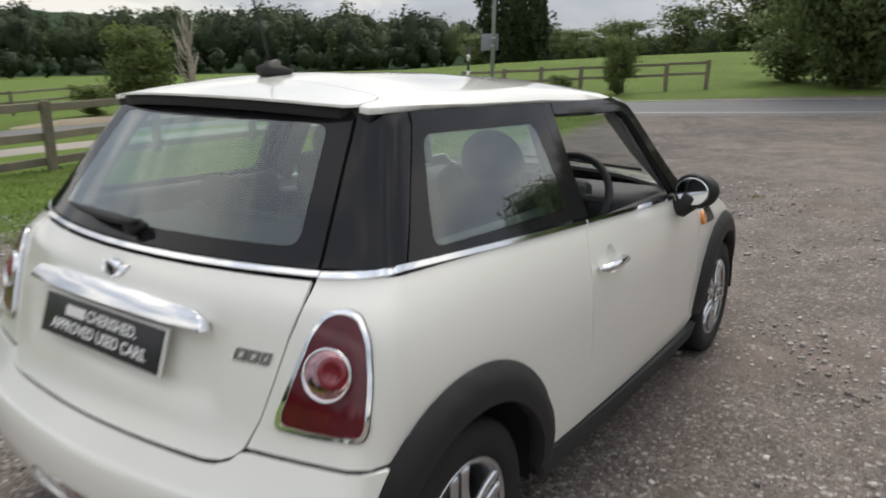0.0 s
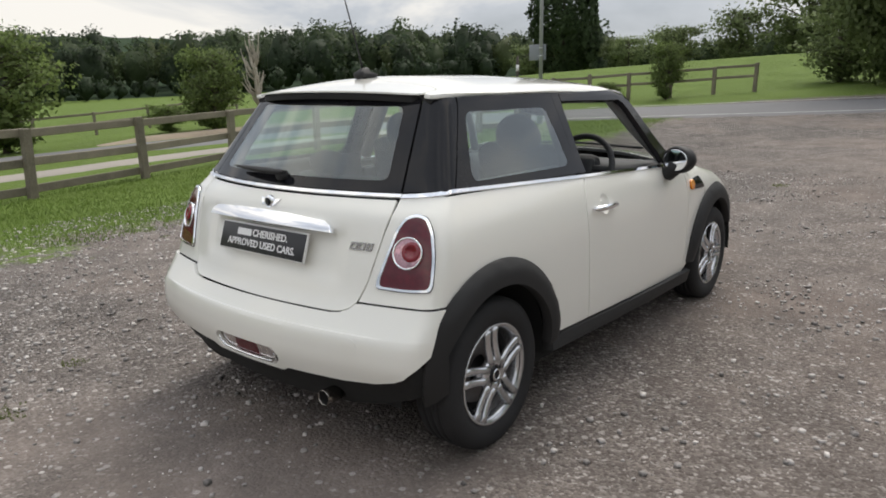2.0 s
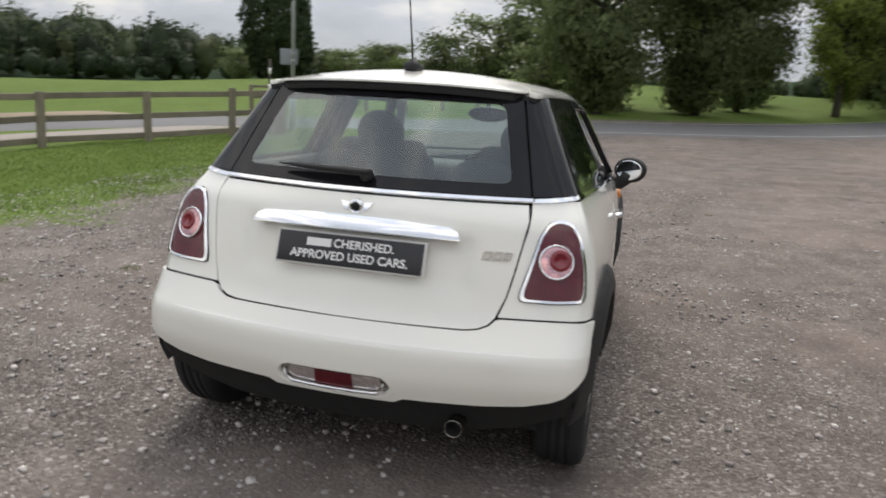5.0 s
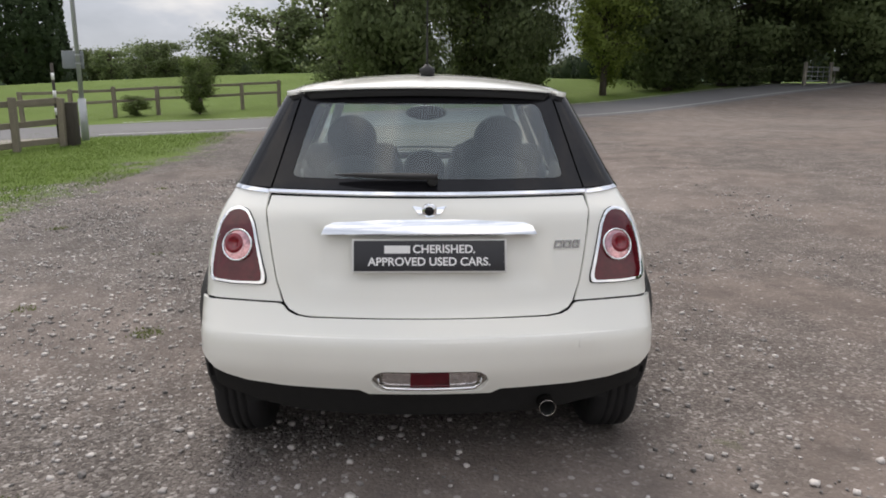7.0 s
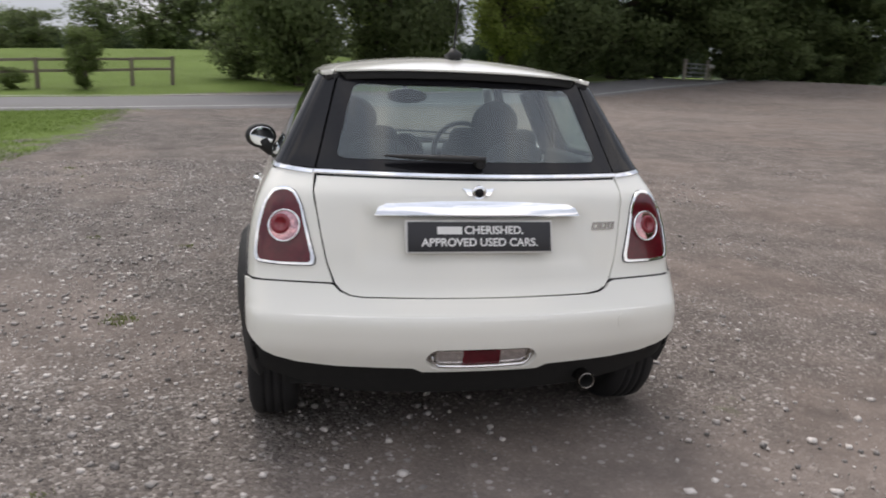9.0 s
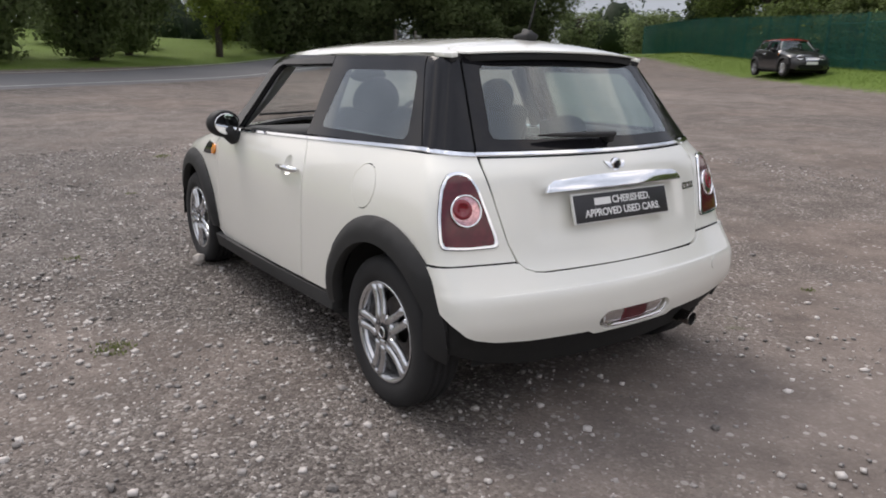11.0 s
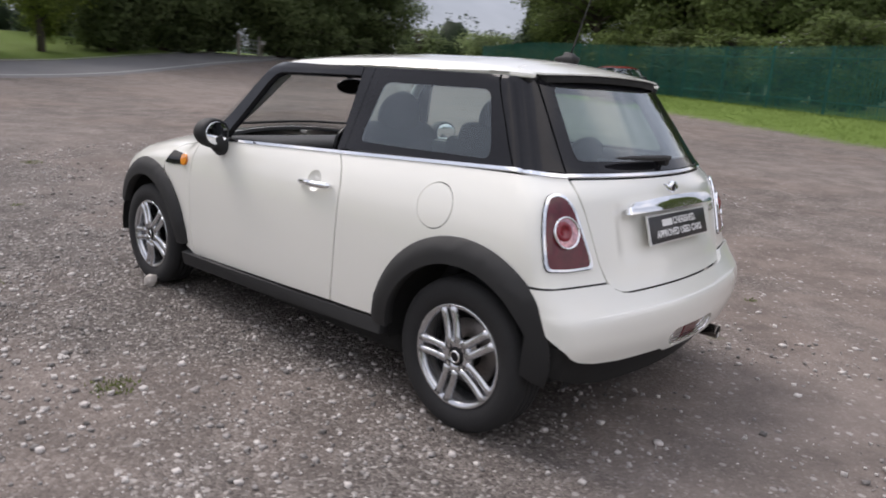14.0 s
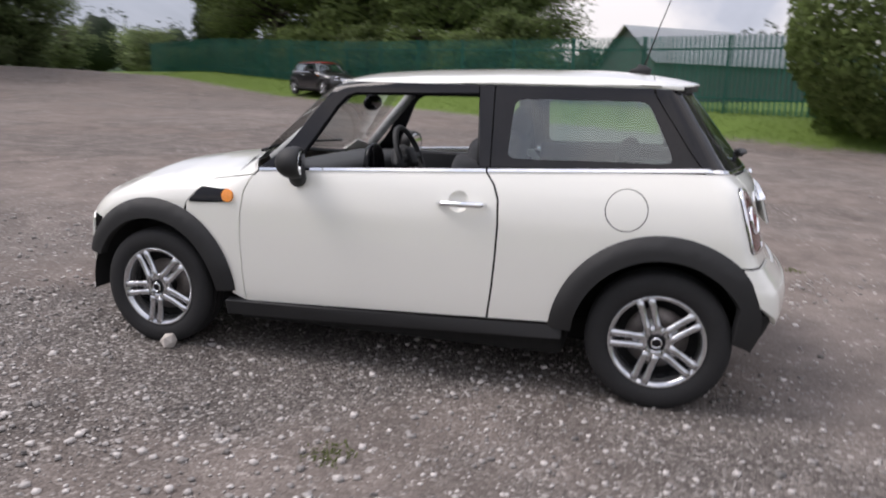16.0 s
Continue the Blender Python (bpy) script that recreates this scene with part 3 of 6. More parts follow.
        panel("pillar_gap_backing", "round", flank([(0.800, 1.335), (0.775, 1.005), (0.735, 1.005), (0.760, 1.335)]), VOID, car, off=-0.008, rim=0.0, mirror=mirror)
        # rear lamp
        tp = lambda pts: [(0.75 * math.atan2(x, 0.35 - y), z) for x, y, z in pts]
        lens = rounded(tp([(0.669, -0.276, 0.954), (0.636, -0.296, 0.944), (0.613, -0.323, 0.905), (0.588, -0.362, 0.80), (0.571, -0.390, 0.728), (0.572, -0.396, 0.700), (0.690, -0.368, 0.697), (0.767, -0.338, 0.704), (0.774, -0.329, 0.726), (0.764, -0.302, 0.817), (0.738, -0.278, 0.904), (0.708, -0.270, 0.946)]), 0.03, 5)
        mid = (sum(p[0] for p in lens) / len(lens), sum(p[1] for p in lens) / len(lens))
        ring = lambda s: [(mid[0] + (p[0] - mid[0]) * s, mid[1] + (p[1] - mid[1]) * (1 - (1 - s) * 0.62)) for p in lens]
        rim_loop = [(mid[0] + (p[0] - mid[0]) * 1.035, mid[1] + (p[1] - mid[1]) * 1.022) for p in lens]
        lamp = panel("tail_lamp", "round", ring(0.94), RED_LENS, car, off=0.006, mirror=mirror, step=0.02, label="red tail lamp with chrome surround")
        panel("lamp_surround", "round", lens, CHROME, lamp, off=0.0095, rim=0.011, holes=(ring(0.895),), mirror=mirror, step=0.02, label="chrome lamp surround")
        panel("lamp_gasket", "round", rim_loop, VOID, lamp, off=0.0025, rim=0.002, mirror=mirror, step=0.02)
        c = chart("round", [(0.75 * math.atan2(0.671, 0.683), 0.826)])[0]
        nrm = gradient(np.array([c]))[0]
        for nm, prof, mt in (("lamp_ring", [(0.057, 0.006), (0.058, 0.014), (0.055, 0.017), (0.051, 0.014), (0.050, 0.006)], CHROME), ("reflector", [(0.052, 0.011), (0.034, 0.013), (0.0, 0.0125)], REFLECTOR), ("lamp_centre", [(0.036, 0.0115), (0.033, 0.0165), (0.019, 0.0185), (0.018, 0.0155), (0.0, 0.0155)], RED_BRIGHT)):
            v, f = lathe(prof, 32)
            turn = Vector((1, 0, 0)).rotation_difference(Vector(nrm)).to_matrix()
            side_ = Vector((0.010, 0.011, 0.003)) if nm == "lamp_centre" else Vector((0, 0, 0))
            side_ -= Vector(nrm) * side_.dot(Vector(nrm))
            v = [turn @ Vector(q) + Vector(c) + side_ for q in v]
            if mirror:
                v, f = [(-q[0], q[1], q[2]) for q in v], [q[::-1] for q in f]
            shape(nm, v, f, mt, lamp)
        # door handle with its scoop
        hy, hz = 0.862, 0.838
        hx = float(chart("round", [(around(hy), hz)])[0][0])
        path = [(sg * (hx + 0.004), hy + 0.112, hz - 0.004), (sg * (hx + 0.024), hy + 0.085, hz - 0.002), (sg * (hx + 0.032), hy, hz), (sg * (hx + 0.026), hy - 0.085, hz + 0.001), (sg * (hx + 0.006), hy - 0.108, hz + 0.001)]
        v, f = tube(path, [0.008, 0.013, 0.014, 0.014, 0.010], 10, flat=1.0)
        shape("handle", v, f, CHROME, door, "chrome pull handle")
        scoop = panel("handle_scoop", "round", flank(circle(0.880, 0.846, 0.0475, 0, 350, 28)), paint, door, off=lambda V, P: -0.026 * np.clip(1 - (np.hypot(P[:, 1] - 0.880, P[:, 2] - 0.846) / 0.0475) ** 2, 0, 1) ** 0.7, step=0.012, rim=0.0, mirror=mirror)
        # side repeater scuttle
        rep = panel("side_scuttle", "round", flank(rounded([(2.255, 0.758), (2.186, 0.832), (2.10, 0.828), (2.03, 0.826), (2.008, 0.80), (2.03, 0.770), (2.15, 0.760)], 0.012)), GLOSS_BLACK, car, off=0.006, mirror=mirror, step=0.02, label="black side scuttle with amber repeater")
        panel("repeater", "round", flank(circle(2.030, 0.798, 0.030, 0, 345, 22)), AMBER, rep, off=0.013, mirror=mirror, step=0.015, label="amber repeater lamp")
        # mirror on its stalk
        mx, my, mz = 0.862, 1.645, 0.982
        bm = bmesh.new()
        bmesh.ops.create_uvsphere(bm, u_segments=24, v_segments=16, radius=1.0)
        for v_ in bm.verts:
            y0 = v_.co.y
            v_.co.y = -0.42 if y0 < -0.42 else y0
            v_.co = Vector((v_.co.x * 0.092, v_.co.y * 0.084, v_.co.z * 0.074))
        bm.transform(pose(sg * mx, my, mz, 0, 0, sg * -14))
        door_mirror = part("door_mirror", bm, PLASTIC, car, "black door mirror on a thick foot")
        v, f = tube([(sg * 0.735, 1.680, 0.935), (sg * 0.775, 1.665, 0.905), (sg * 0.805, 1.655, 0.902), (sg * 0.835, my, 0.930), (sg * 0.850, my, 0.960)], [0.028, 0.036, 0.040, 0.042, 0.044], 12)
        shape("mirror_foot", v, f, PLASTIC, door_mirror)
        v, f = lathe([(1.0, -0.004), (1.0, 0.0), (0.92, 0.001), (0.0, 0.001)], 28)
        v = [pose(sg * mx, my, mz, 0, 0, sg * -14) @ Vector((q[1] * 0.074, -q[0] - 0.0362, q[2] * 0.057)) for q in v]
        shape("mirror_glass", v, f, CHROME, door_mirror, "mirror glass")
    # tailgate with glass, bar, plate
    lid = [(x - 0.006, z) for x, z in tail_gap[:-1]] + [(0.502, 0.645), (0.483, 0.625), (0.452, 0.612), (0.41, 0.607)]
    lid = [(0.561, 0.995)] + lid[1:]
    lid = lid + [(0.2, 0.606), (0.0, 0.6055)] + [(-x, z) for x, z in lid[::-1]]
    lid = lid[:-1] + [(-0.561, 0.995)]
    dish = lambda V, P: -0.010 * np.clip((0.42 - np.abs(P[:, 0])) / 0.03, 0, 1) * np.clip((P[:, 2] - 0.70) / 0.03, 0, 1) * np.clip((0.895 - P[:, 2]) / 0.02, 0, 1)
    gate = panel("tailgate", "rear", lid, paint, car, off=dish, step=0.03)
    tw = [(0.571, 1.013), (0.3, 1.013), (0.0, 1.013), (-0.3, 1.013), (-0.571, 1.013)]
    panel("waist_strip", "rear", tw + [(x, z - 0.010) for x, z in tw[::-1]], CHROME, gate, off=0.006, label="chrome waist strip")
    outer = [(0.562, 1.018), (0.537, 1.11), (0.508, 1.22), (0.472, 1.356), (-0.472, 1.356), (-0.508, 1.22), (-0.537, 1.11), (-0.562, 1.018)]
    hole = rounded([(0.494, 1.055), (0.420, 1.318), (-0.420, 1.318), (-0.494, 1.055)], 0.035)
    panel("rear_window", "rear", outer, GLOSS_BLACK, gate, off=0.004, rim=0.008, holes=(hole,), label="black border of the rear window")
    pane = panel("rear_pane", "rear", hole, TINTED, gate, off=0.0035, rim=0.0, label="tinted rear window")
    pane.visible_shadow = False
    bar = [(-0.365, 0.872), (-0.352, 0.900), (-0.325, 0.914), (-0.15, 0.926), (0, 0.929), (0.15, 0.926), (0.325, 0.914), (0.352, 0.900), (0.365, 0.872), (0.15, 0.880), (0, 0.881), (-0.15, 0.880)]
    panel("grab_bar", "rear", bar, CHROME, gate, off=lambda V, P: 0.008 + 0.030 * np.sqrt(np.clip((0.931 - P[:, 2]) / 0.05, 0, 1)), rim=0.035, step=0.014, label="chrome tailgate bar")
    holder = new("plate_holder")
    holder.parent = gate
    holder.matrix_local = pose(0, -0.4455, 0.8095, 72.0)
    part("plate_frame", box_bm(0.530, 0.116, 0.010, 0.003), PALE_PLATE if pale_plate is False else PLASTIC, holder, "pale grey plate surround")
    plate = part("plate", box_bm(0.516, 0.104, 0.004, 0.001, pose(0, 0, 0.006)), PLATE_BLACK if not pale_plate else PALE_PLATE, holder, "black dealer plate with white capitals")
    # rear bumper
    u1 = at_tail(0.512, 0.640)
    edge = [(u1 + 0.008, 0.6395), (at_tail(0.66, 0.640), 0.640)] + flank([(-0.306, 0.641), (-0.335, 0.602), (-0.361, 0.553), (-0.386, 0.492)]) + [(at_tail(x, z), z) for x, z in ((0.762, 0.440), (0.742, 0.420), (0.705, 0.402), (0.63, 0.384), (0.50, 0.374), (0.24, 0.370), (0.207, 0.354))]
    under = [(at_tail(0.507, 0.636), 0.636), (at_tail(0.488, 0.617), 0.617), (at_tail(0.454, 0.604), 0.604), (at_tail(0.41, 0.599), 0.599)]
    half = under[::-1] + edge
    slot = rounded([(at_tail(0.205, 0.404), 0.404), (at_tail(0.175, 0.440), 0.440), (-at_tail(0.175, 0.440), 0.440), (-at_tail(0.205, 0.404), 0.404), (-at_tail(0.172, 0.364), 0.364), (at_tail(0.172, 0.364), 0.364)], 0.025)
    crease = lambda V, P: 0.010 + 0.0065 * np.clip((0.546 - P[:, 2]) / 0.004, 0, 1) * np.clip((P[:, 2] - 0.44) / 0.09, 0, 1) * np.clip((0.66 - np.abs(P[:, 0])) / 0.12, 0, 1)
    bumper = panel("rear_bumper", "round", half + [(-u, z) for u, z in half[::-1]], paint, car, off=crease, rim=0.03, step=0.026, holes=(slot,), creases=[((-0.80, z), (0.80, z)) for z in (0.530, 0.5405, 0.5425, 0.5435, 0.5445, 0.5465, 0.556)])
    # chrome in the darker tone, standing for the recess's shade
    fog = panel("fog_surround", "round", slot, DARKENED_CHROME, bumper, off=-0.012, rim=0.0, step=0.02, label="chrome reflector surround")
    fl = rounded([(-at_tail(0.160, 0.428), 0.427), (-at_tail(0.163, 0.395), 0.392), (-at_tail(0.143, 0.376), 0.376), (at_tail(0.143, 0.376), 0.376), (at_tail(0.163, 0.395), 0.392), (at_tail(0.160, 0.428), 0.427)], 0.010)
    panel("fog_lamp", "round", fl, CLEAR_LENS, fog, off=-0.004, step=0.02, label="clear reversing lens")
    lip = [(-0.176, 0.414), (-0.172, 0.388), (-0.150, 0.373), (-0.08, 0.370), (0, 0.3695), (0.08, 0.370), (0.150, 0.373), (0.172, 0.388), (0.176, 0.414)]
    lip = [Vector(chart("rear", [(x, z)])[0]) + Vector((0, -0.006, 0)) for x, z in lip]
    v, f = tube(lip, [0.002, 0.004, 0.006, 0.006, 0.006, 0.006, 0.006, 0.004, 0.002], 8)
    shape("fog_lip", v, f, CHROME, fog, "chrome lower lip")
    panel("fog_lamp", "round", [(-at_tail(0.068, 0.40), 0.375), (at_tail(0.068, 0.40), 0.375), (at_tail(0.065, 0.40), 0.428), (-at_tail(0.065, 0.40), 0.428)], RED_LENS, fog, off=-0.001, step=0.02, label="red fog lens")
    panel("tow_cover", "round", [(at_tail(0.538, 0.510) + 0.021 * math.cos(a), 0.510 + 0.023 * math.sin(a)) for a in np.linspace(0, 6.1, 26)], paint, bumper, off=lambda V, P: crease(V, P) + 0.0022, rim=0.002, step=0.01)
    low = flank([(-0.375, 0.46), (-0.350, 0.345)])
    val = low[1:] + [(at_tail(0.70, 0.300), 0.300), (at_tail(0.60, 0.262), 0.262), (at_tail(0.45, 0.232), 0.232), (at_tail(0.2, 0.226), 0.226)]
    panel("rear_valance", "round", val[::-1] + [(low[0][0], 0.45)] + [(-low[0][0], 0.45)] + [(-u, z) for u, z in val], VOID, car, off=-0.012, rim=0.06, label="matt black plastic rear valance")
    v, f = lathe([(0.025, -0.10), (0.029, -0.10), (0.030, 0.0), (0.029, 0.003), (0.027, 0.0), (0.025, -0.09)], 28)
    v = [(q[1] + 0.410, -q[0] - 0.530, q[2] + 0.285) for q in v]
    # chrome too, its tone darkened for the shadow under the bumper
    pipe = shape("exhaust_pipe", v, f, DARKENED_CHROME, car, "chrome exhaust tip")
    v, f = lathe([(0.0265, -0.004), (0.024, -0.05), (0.0, -0.05)], 28)
    shape("pipe_bore", [(q[1] + 0.410, -q[0] - 0.530, q[2] + 0.285) for q in v], f, VOID, pipe)
    # roof and spoiler
    ROOF_Y, ROOF_W = [-0.03, 0.0, 0.3, 0.8, 1.3, 1.6], [0.530, 0.541, 0.562, 0.568, 0.560, 0.528]
    wid = lambda y: float(np.interp(y, ROOF_Y, ROOF_W))
    ys = np.linspace(0.0, 1.50, 13)
    seam = [(0.493, 0.0), (0.486, 0.055), (0.466, 0.086), (0.43, 0.097)]
    ro = [(0.502, -0.032), (0.527, -0.028)] + [(wid(y), y) for y in ys] + [(0.515, 1.555), (0.40, 1.592), (0.2, 1.612), (0, 1.618), (-0.2, 1.612), (-0.40, 1.592), (-0.515, 1.555)] + [(-wid(y), y) for y in ys[::-1]] + [(-0.527, -0.028), (-0.502, -0.032)] + [(-x, y) for x, y in seam] + [(0, 0.100)] + seam[::-1]
    fold = lambda V, P: -0.022 * np.clip((P[:, 1] - 0.02) / 0.30, 0, 1) * np.clip((np.abs(P[:, 0]) - (np.interp(P[:, 1], ROOF_Y, ROOF_W) - 0.05)) / 0.05, 0, 1) ** 2
    panel("roof", "roof", ro, roof_paint, car, off=fold, rim=0.016)
    side_edge = [(0.43, 0.092), (0.462, 0.081), (0.481, 0.052), (0.488, 0.0), (0.484, -0.030), (0.468, -0.050), (0.40, -0.078), (0.28, -0.105), (0.14, -0.122)]
    sp = side_edge + [(0, -0.128)] + [(-x, y) for x, y in side_edge[::-1]] + [(0, 0.095)]
    fold2 = lambda V, P: fold(V, P) - 0.005 * np.clip((-0.06 - P[:, 1]) / 0.07, 0, 1) ** 2
    panel("roof_spoiler", "roof", sp, roof_paint, car, off=fold2, rim=0.007)
    sp2 = [(x * 0.960, y * 0.93 if y < 0 else y) for x, y in sp]
    panel("spoiler_lip", "roof", sp2, PLASTIC, car, off=lambda V, P: fold2(V, P) - 0.008, rim=0.030, label="black spoiler underside")
    blk = [(wid(y) - 0.004, y) for y in np.linspace(-0.025, 1.5, 11)] + [(0.505, 1.55), (0, 1.612), (-0.505, 1.55)] + [(-wid(y) + 0.004, y) for y in np.linspace(1.5, -0.025, 11)]
    panel("roof_rail", "roof", blk, PLASTIC, car, off=lambda V, P: fold(V, P) - 0.017, rim=0.018, label="black gutter under the roof")
    lining = [(0.47, 0.05), (0.47, 1.48), (-0.47, 1.48), (-0.47, 0.05)]
    panel("headlining", "roof", lining, LINING, car, off=-0.055, rim=0.0, step=0.08)
    # aerial
    mast = part("aerial_base", box_bm(0.062, 0.110, 0.048, 0.018, pose(0, 0.165, 1.448, 4)), PLASTIC, car, "black roof aerial")
    for v_ in mast.data.vertices:
        if v_.co.z > 1.455:
            v_.co.x *= 0.45
            v_.co.y = 0.155 + (v_.co.y - 0.165) * 0.5
    v, f = tube([(0, 0.150, 1.455), (0, 0.09, 1.65), (0, 0.02, 1.86)], [0.0045, 0.003, 0.0022], 8)
    shape("aerial_rod", v, f, PLASTIC, mast)
    # wiper on the rear window
    pts = []
    for x in np.linspace(0.03, -0.33, 9):
        z = 1.060 + 0.004 * (0.03 - x) / 0.36
        q = chart("rear", [(x, z)])[0]
        pts.append(Vector(q) + Vector((0, -0.038, 0.010)))
    v, f = tube(pts, [0.017, 0.019, 0.020, 0.019, 0.018, 0.016, 0.014, 0.010, 0.005], 10, flat=0.6)
    wiper = shape("rear_wiper", v, f, PLASTIC, gate, "black rear wiper")
    v, f = lathe([(0.019, -0.01), (0.019, 0.026), (0.014, 0.031), (0.0, 0.031)], 20)
    q = chart("rear", [(0.012, 1.052)])[0]
    v = [(a[1] + q[0], q[1] - a[0] - 0.012, a[2] + q[2] + 0.004) for a in v]
    shape("wiper_hub", v, f, PLASTIC, wiper)
    # bonnet, windscreen, nose
    yy = np.linspace(2.10, 2.80, 14)
    bo = [(0.60, 2.045)] + [(0.60, y) for y in yy] + [(0.50, 2.91), (0.3, 2.99), (0, 3.015), (-0.3, 2.99), (-0.50, 2.91)] + [(-0.60, y) for y in yy[::-1]] + [(-0.60, 2.045), (-0.4, 2.115), (0, 2.15), (0.4, 2.115)]
    bonnet = panel("bonnet", "top", bo, paint, car, rim=0.006)
    ws = [(0.68, 1.87), (0.62, 2.00), (0.40, 2.098), (0, 2.135), (-0.40, 2.098), (-0.62, 2.00), (-0.68, 1.87), (-0.530, 1.58), (-0.3, 1.65), (0, 1.66), (0.3, 1.65), (0.530, 1.58)]
    pane = panel("windscreen", "top", ws, CLEAR, car, rim=0.0, step=0.06, label="clear windscreen")
    pane.visible_shadow = False
    panel("scuttle", "top", [(0.62, 2.022), (0.6, 2.05), (0.4, 2.118), (0, 2.152), (-0.4, 2.118), (-0.6, 2.05), (-0.62, 2.022), (-0.40, 2.10), (0, 2.137), (0.40, 2.10)], PLASTIC, car, off=-0.002, rim=0.02)
    for x0, x1 in ((-0.05, 0.50), (-0.52, 0.02)):
        pts = [Vector(chart("top", [(x, 2.06 - 0.10 * (x / 0.6) ** 2)])[0]) + Vector((0, 0.012, 0.018)) for x in np.linspace(x0, x1, 8)]
        v, f = tube(pts, [0.008] * 8, 6)
        shape("windscreen_wiper", v, f, PLASTIC, car)
    nb = 0.75 * radians(53)
    panel("front_bumper", "nose", [(-nb, 0.62), (-nb, 0.30), (-0.5, 0.24), (0.5, 0.24), (nb, 0.30), (nb, 0.62), (0.55, 0.70), (0.3, 0.71), (-0.3, 0.71), (-0.55, 0.70)], paint, car, rim=0.01, step=0.05)
    panel("nose_cap", "nose", [(-0.80, 0.63), (-0.55, 0.705), (-0.3, 0.715), (0.3, 0.715), (0.55, 0.705), (0.80, 0.63), (0.80, 0.74), (0.5, 0.80), (0, 0.82), (-0.5, 0.80), (-0.80, 0.74)], paint, car, rim=0.004, step=0.05)
    grille = panel("grille", "nose", rounded([(-0.26, 0.70), (-0.29, 0.62), (-0.22, 0.545), (0.22, 0.545), (0.29, 0.62), (0.26, 0.70)], 0.03), GLOSS_BLACK, car, off=0.008, step=0.04)
    for z in (0.585, 0.625, 0.665):
        panel("grille_bar", "nose", [(-0.25, z - 0.008), (0.25, z - 0.008), (0.25, z + 0.008), (-0.25, z + 0.008)], CHROME, grille, off=0.018, step=0.05)
    panel("lower_grille", "nose", rounded([(-0.42, 0.42), (-0.46, 0.33), (-0.40, 0.27), (0.40, 0.27), (0.46, 0.33), (0.42, 0.42)], 0.03), GLOSS_BLACK, car, off=0.006, step=0.05)
    panel("front_plate", "nose", [(-0.20, 0.435), (0.20, 0.435), (0.20, 0.535), (-0.20, 0.535)], PALE_PLATE, car, off=0.02, step=0.06, label="pale number plate")
    for sg in (-1, 1):
        c = chart("nose", [(0.75 * radians(33) * sg, 0.70)])[0]
        n_ = gradient(np.array([c]))[0]
        turn = Vector((1, 0, 0)).rotation_difference(Vector(n_)).to_matrix()
        c = c - n_ * 0.022
        head = None
        for nm, prof, mt in (("headlamp", [(0.112, -0.05), (0.116, 0.012), (0.108, 0.022), (0.100, 0.014)], CHROME), ("headlamp_lens", [(0.102, 0.012), (0.07, 0.028), (0.04, 0.034), (0.0, 0.036)], CLEAR_LENS)):
            v, f = lathe(prof, 36)
            v = [turn @ Vector(a) + Vector(c) for a in v]
            o = shape(nm, v, f, mt, head or car)
            head = head or o
    # cabin
    part("cabin_floor", box_bm(1.38, 1.66, 0.16, 0.03, pose(0, 1.23, 0.225)), VOID, car)
    part("under_tray", box_bm(0.90, 3.05, 0.12, 0.03, pose(0, 1.32, 0.205)), VOID, car)
    part("rear_axle", box_bm(1.20, 0.30, 0.11, 0.04, pose(0, 0.0, 0.225)), VOID, car)
    part("rear_tray", box_bm(1.16, 0.36, 0.06, 0.02, pose(0, -0.25, 0.315)), VOID, car)
    part("engine_bay", box_bm(1.0, 0.95, 0.50, 0.05, pose(0, 2.55, 0.48)), VOID, car)
    part("boot_floor", box_bm(0.84, 0.62, 0.40, 0.05, pose(0, -0.08, 0.46)), VOID, car)
    dash = part("dashboard", box_bm(1.38, 0.42, 0.30, 0.09, pose(0, 1.80, 0.79), 4), TRIM, car, "charcoal dashboard")
    v, f = lathe([(0.0, -0.02), (0.120, -0.02), (0.128, 0.0), (0.118, 0.018), (0.105, 0.010), (0.0, 0.006)], 32)
    shape("speedometer", [(a[1], 1.585 - a[0], 0.90 + a[2]) for a in v], f, GLOSS_BLACK, dash)
    ring_ = [(0.185 * math.cos(t), 0.185 * math.sin(t), 0) for t in np.linspace(0, 2 * math.pi, 33)[:-1]]
    m = pose(0.36, 1.49, 0.925, 68)
    v, f = tube([m @ Vector(p) for p in ring_], 0.017, 10, closed=True)
    steer = shape("steering_wheel", v, f, TRIM, car, "charcoal steering wheel")
    part("boss", box_bm(0.15, 0.12, 0.05, 0.02, m), TRIM, steer)
    for a in (0, 180, 270):
        part("steering_spoke", box_bm(0.14, 0.035, 0.02, 0.008, m @ pose(0, 0, 0, 0, 0, a) @ pose(0.11, 0, 0)), TRIM, steer)
    part("binnacle", box_bm(0.17, 0.10, 0.15, 0.05, pose(0.36, 1.55, 0.92), 3), TRIM, dash)
    for x in (-0.37, 0.37):
        seat(car, x, 1.18)
    seat(car, 0, 0.36, False)
    part("parcel_shelf", box_bm(0.98, 0.30, 0.03, 0.01, pose(0, 0.02, 0.955)), TRIM, car)
    for sg in (-1, 1):
        part("door_lining", box_bm(0.05, 1.15, 0.55, 0.02, pose(sg * 0.685, 1.36, 0.665)), TRIM, car)
        part("side_lining", box_bm(0.05, 0.90, 0.34, 0.02, pose(sg * 0.640, 0.28, 0.86)), TRIM, car)
        v, f = tube([(sg * 0.66, 1.86, 0.97), (sg * 0.57, 1.70, 1.13), (sg * 0.50, 1.53, 1.30)], 0.028, 8)
        shape("pillar_lining", v, f, LINING, car)
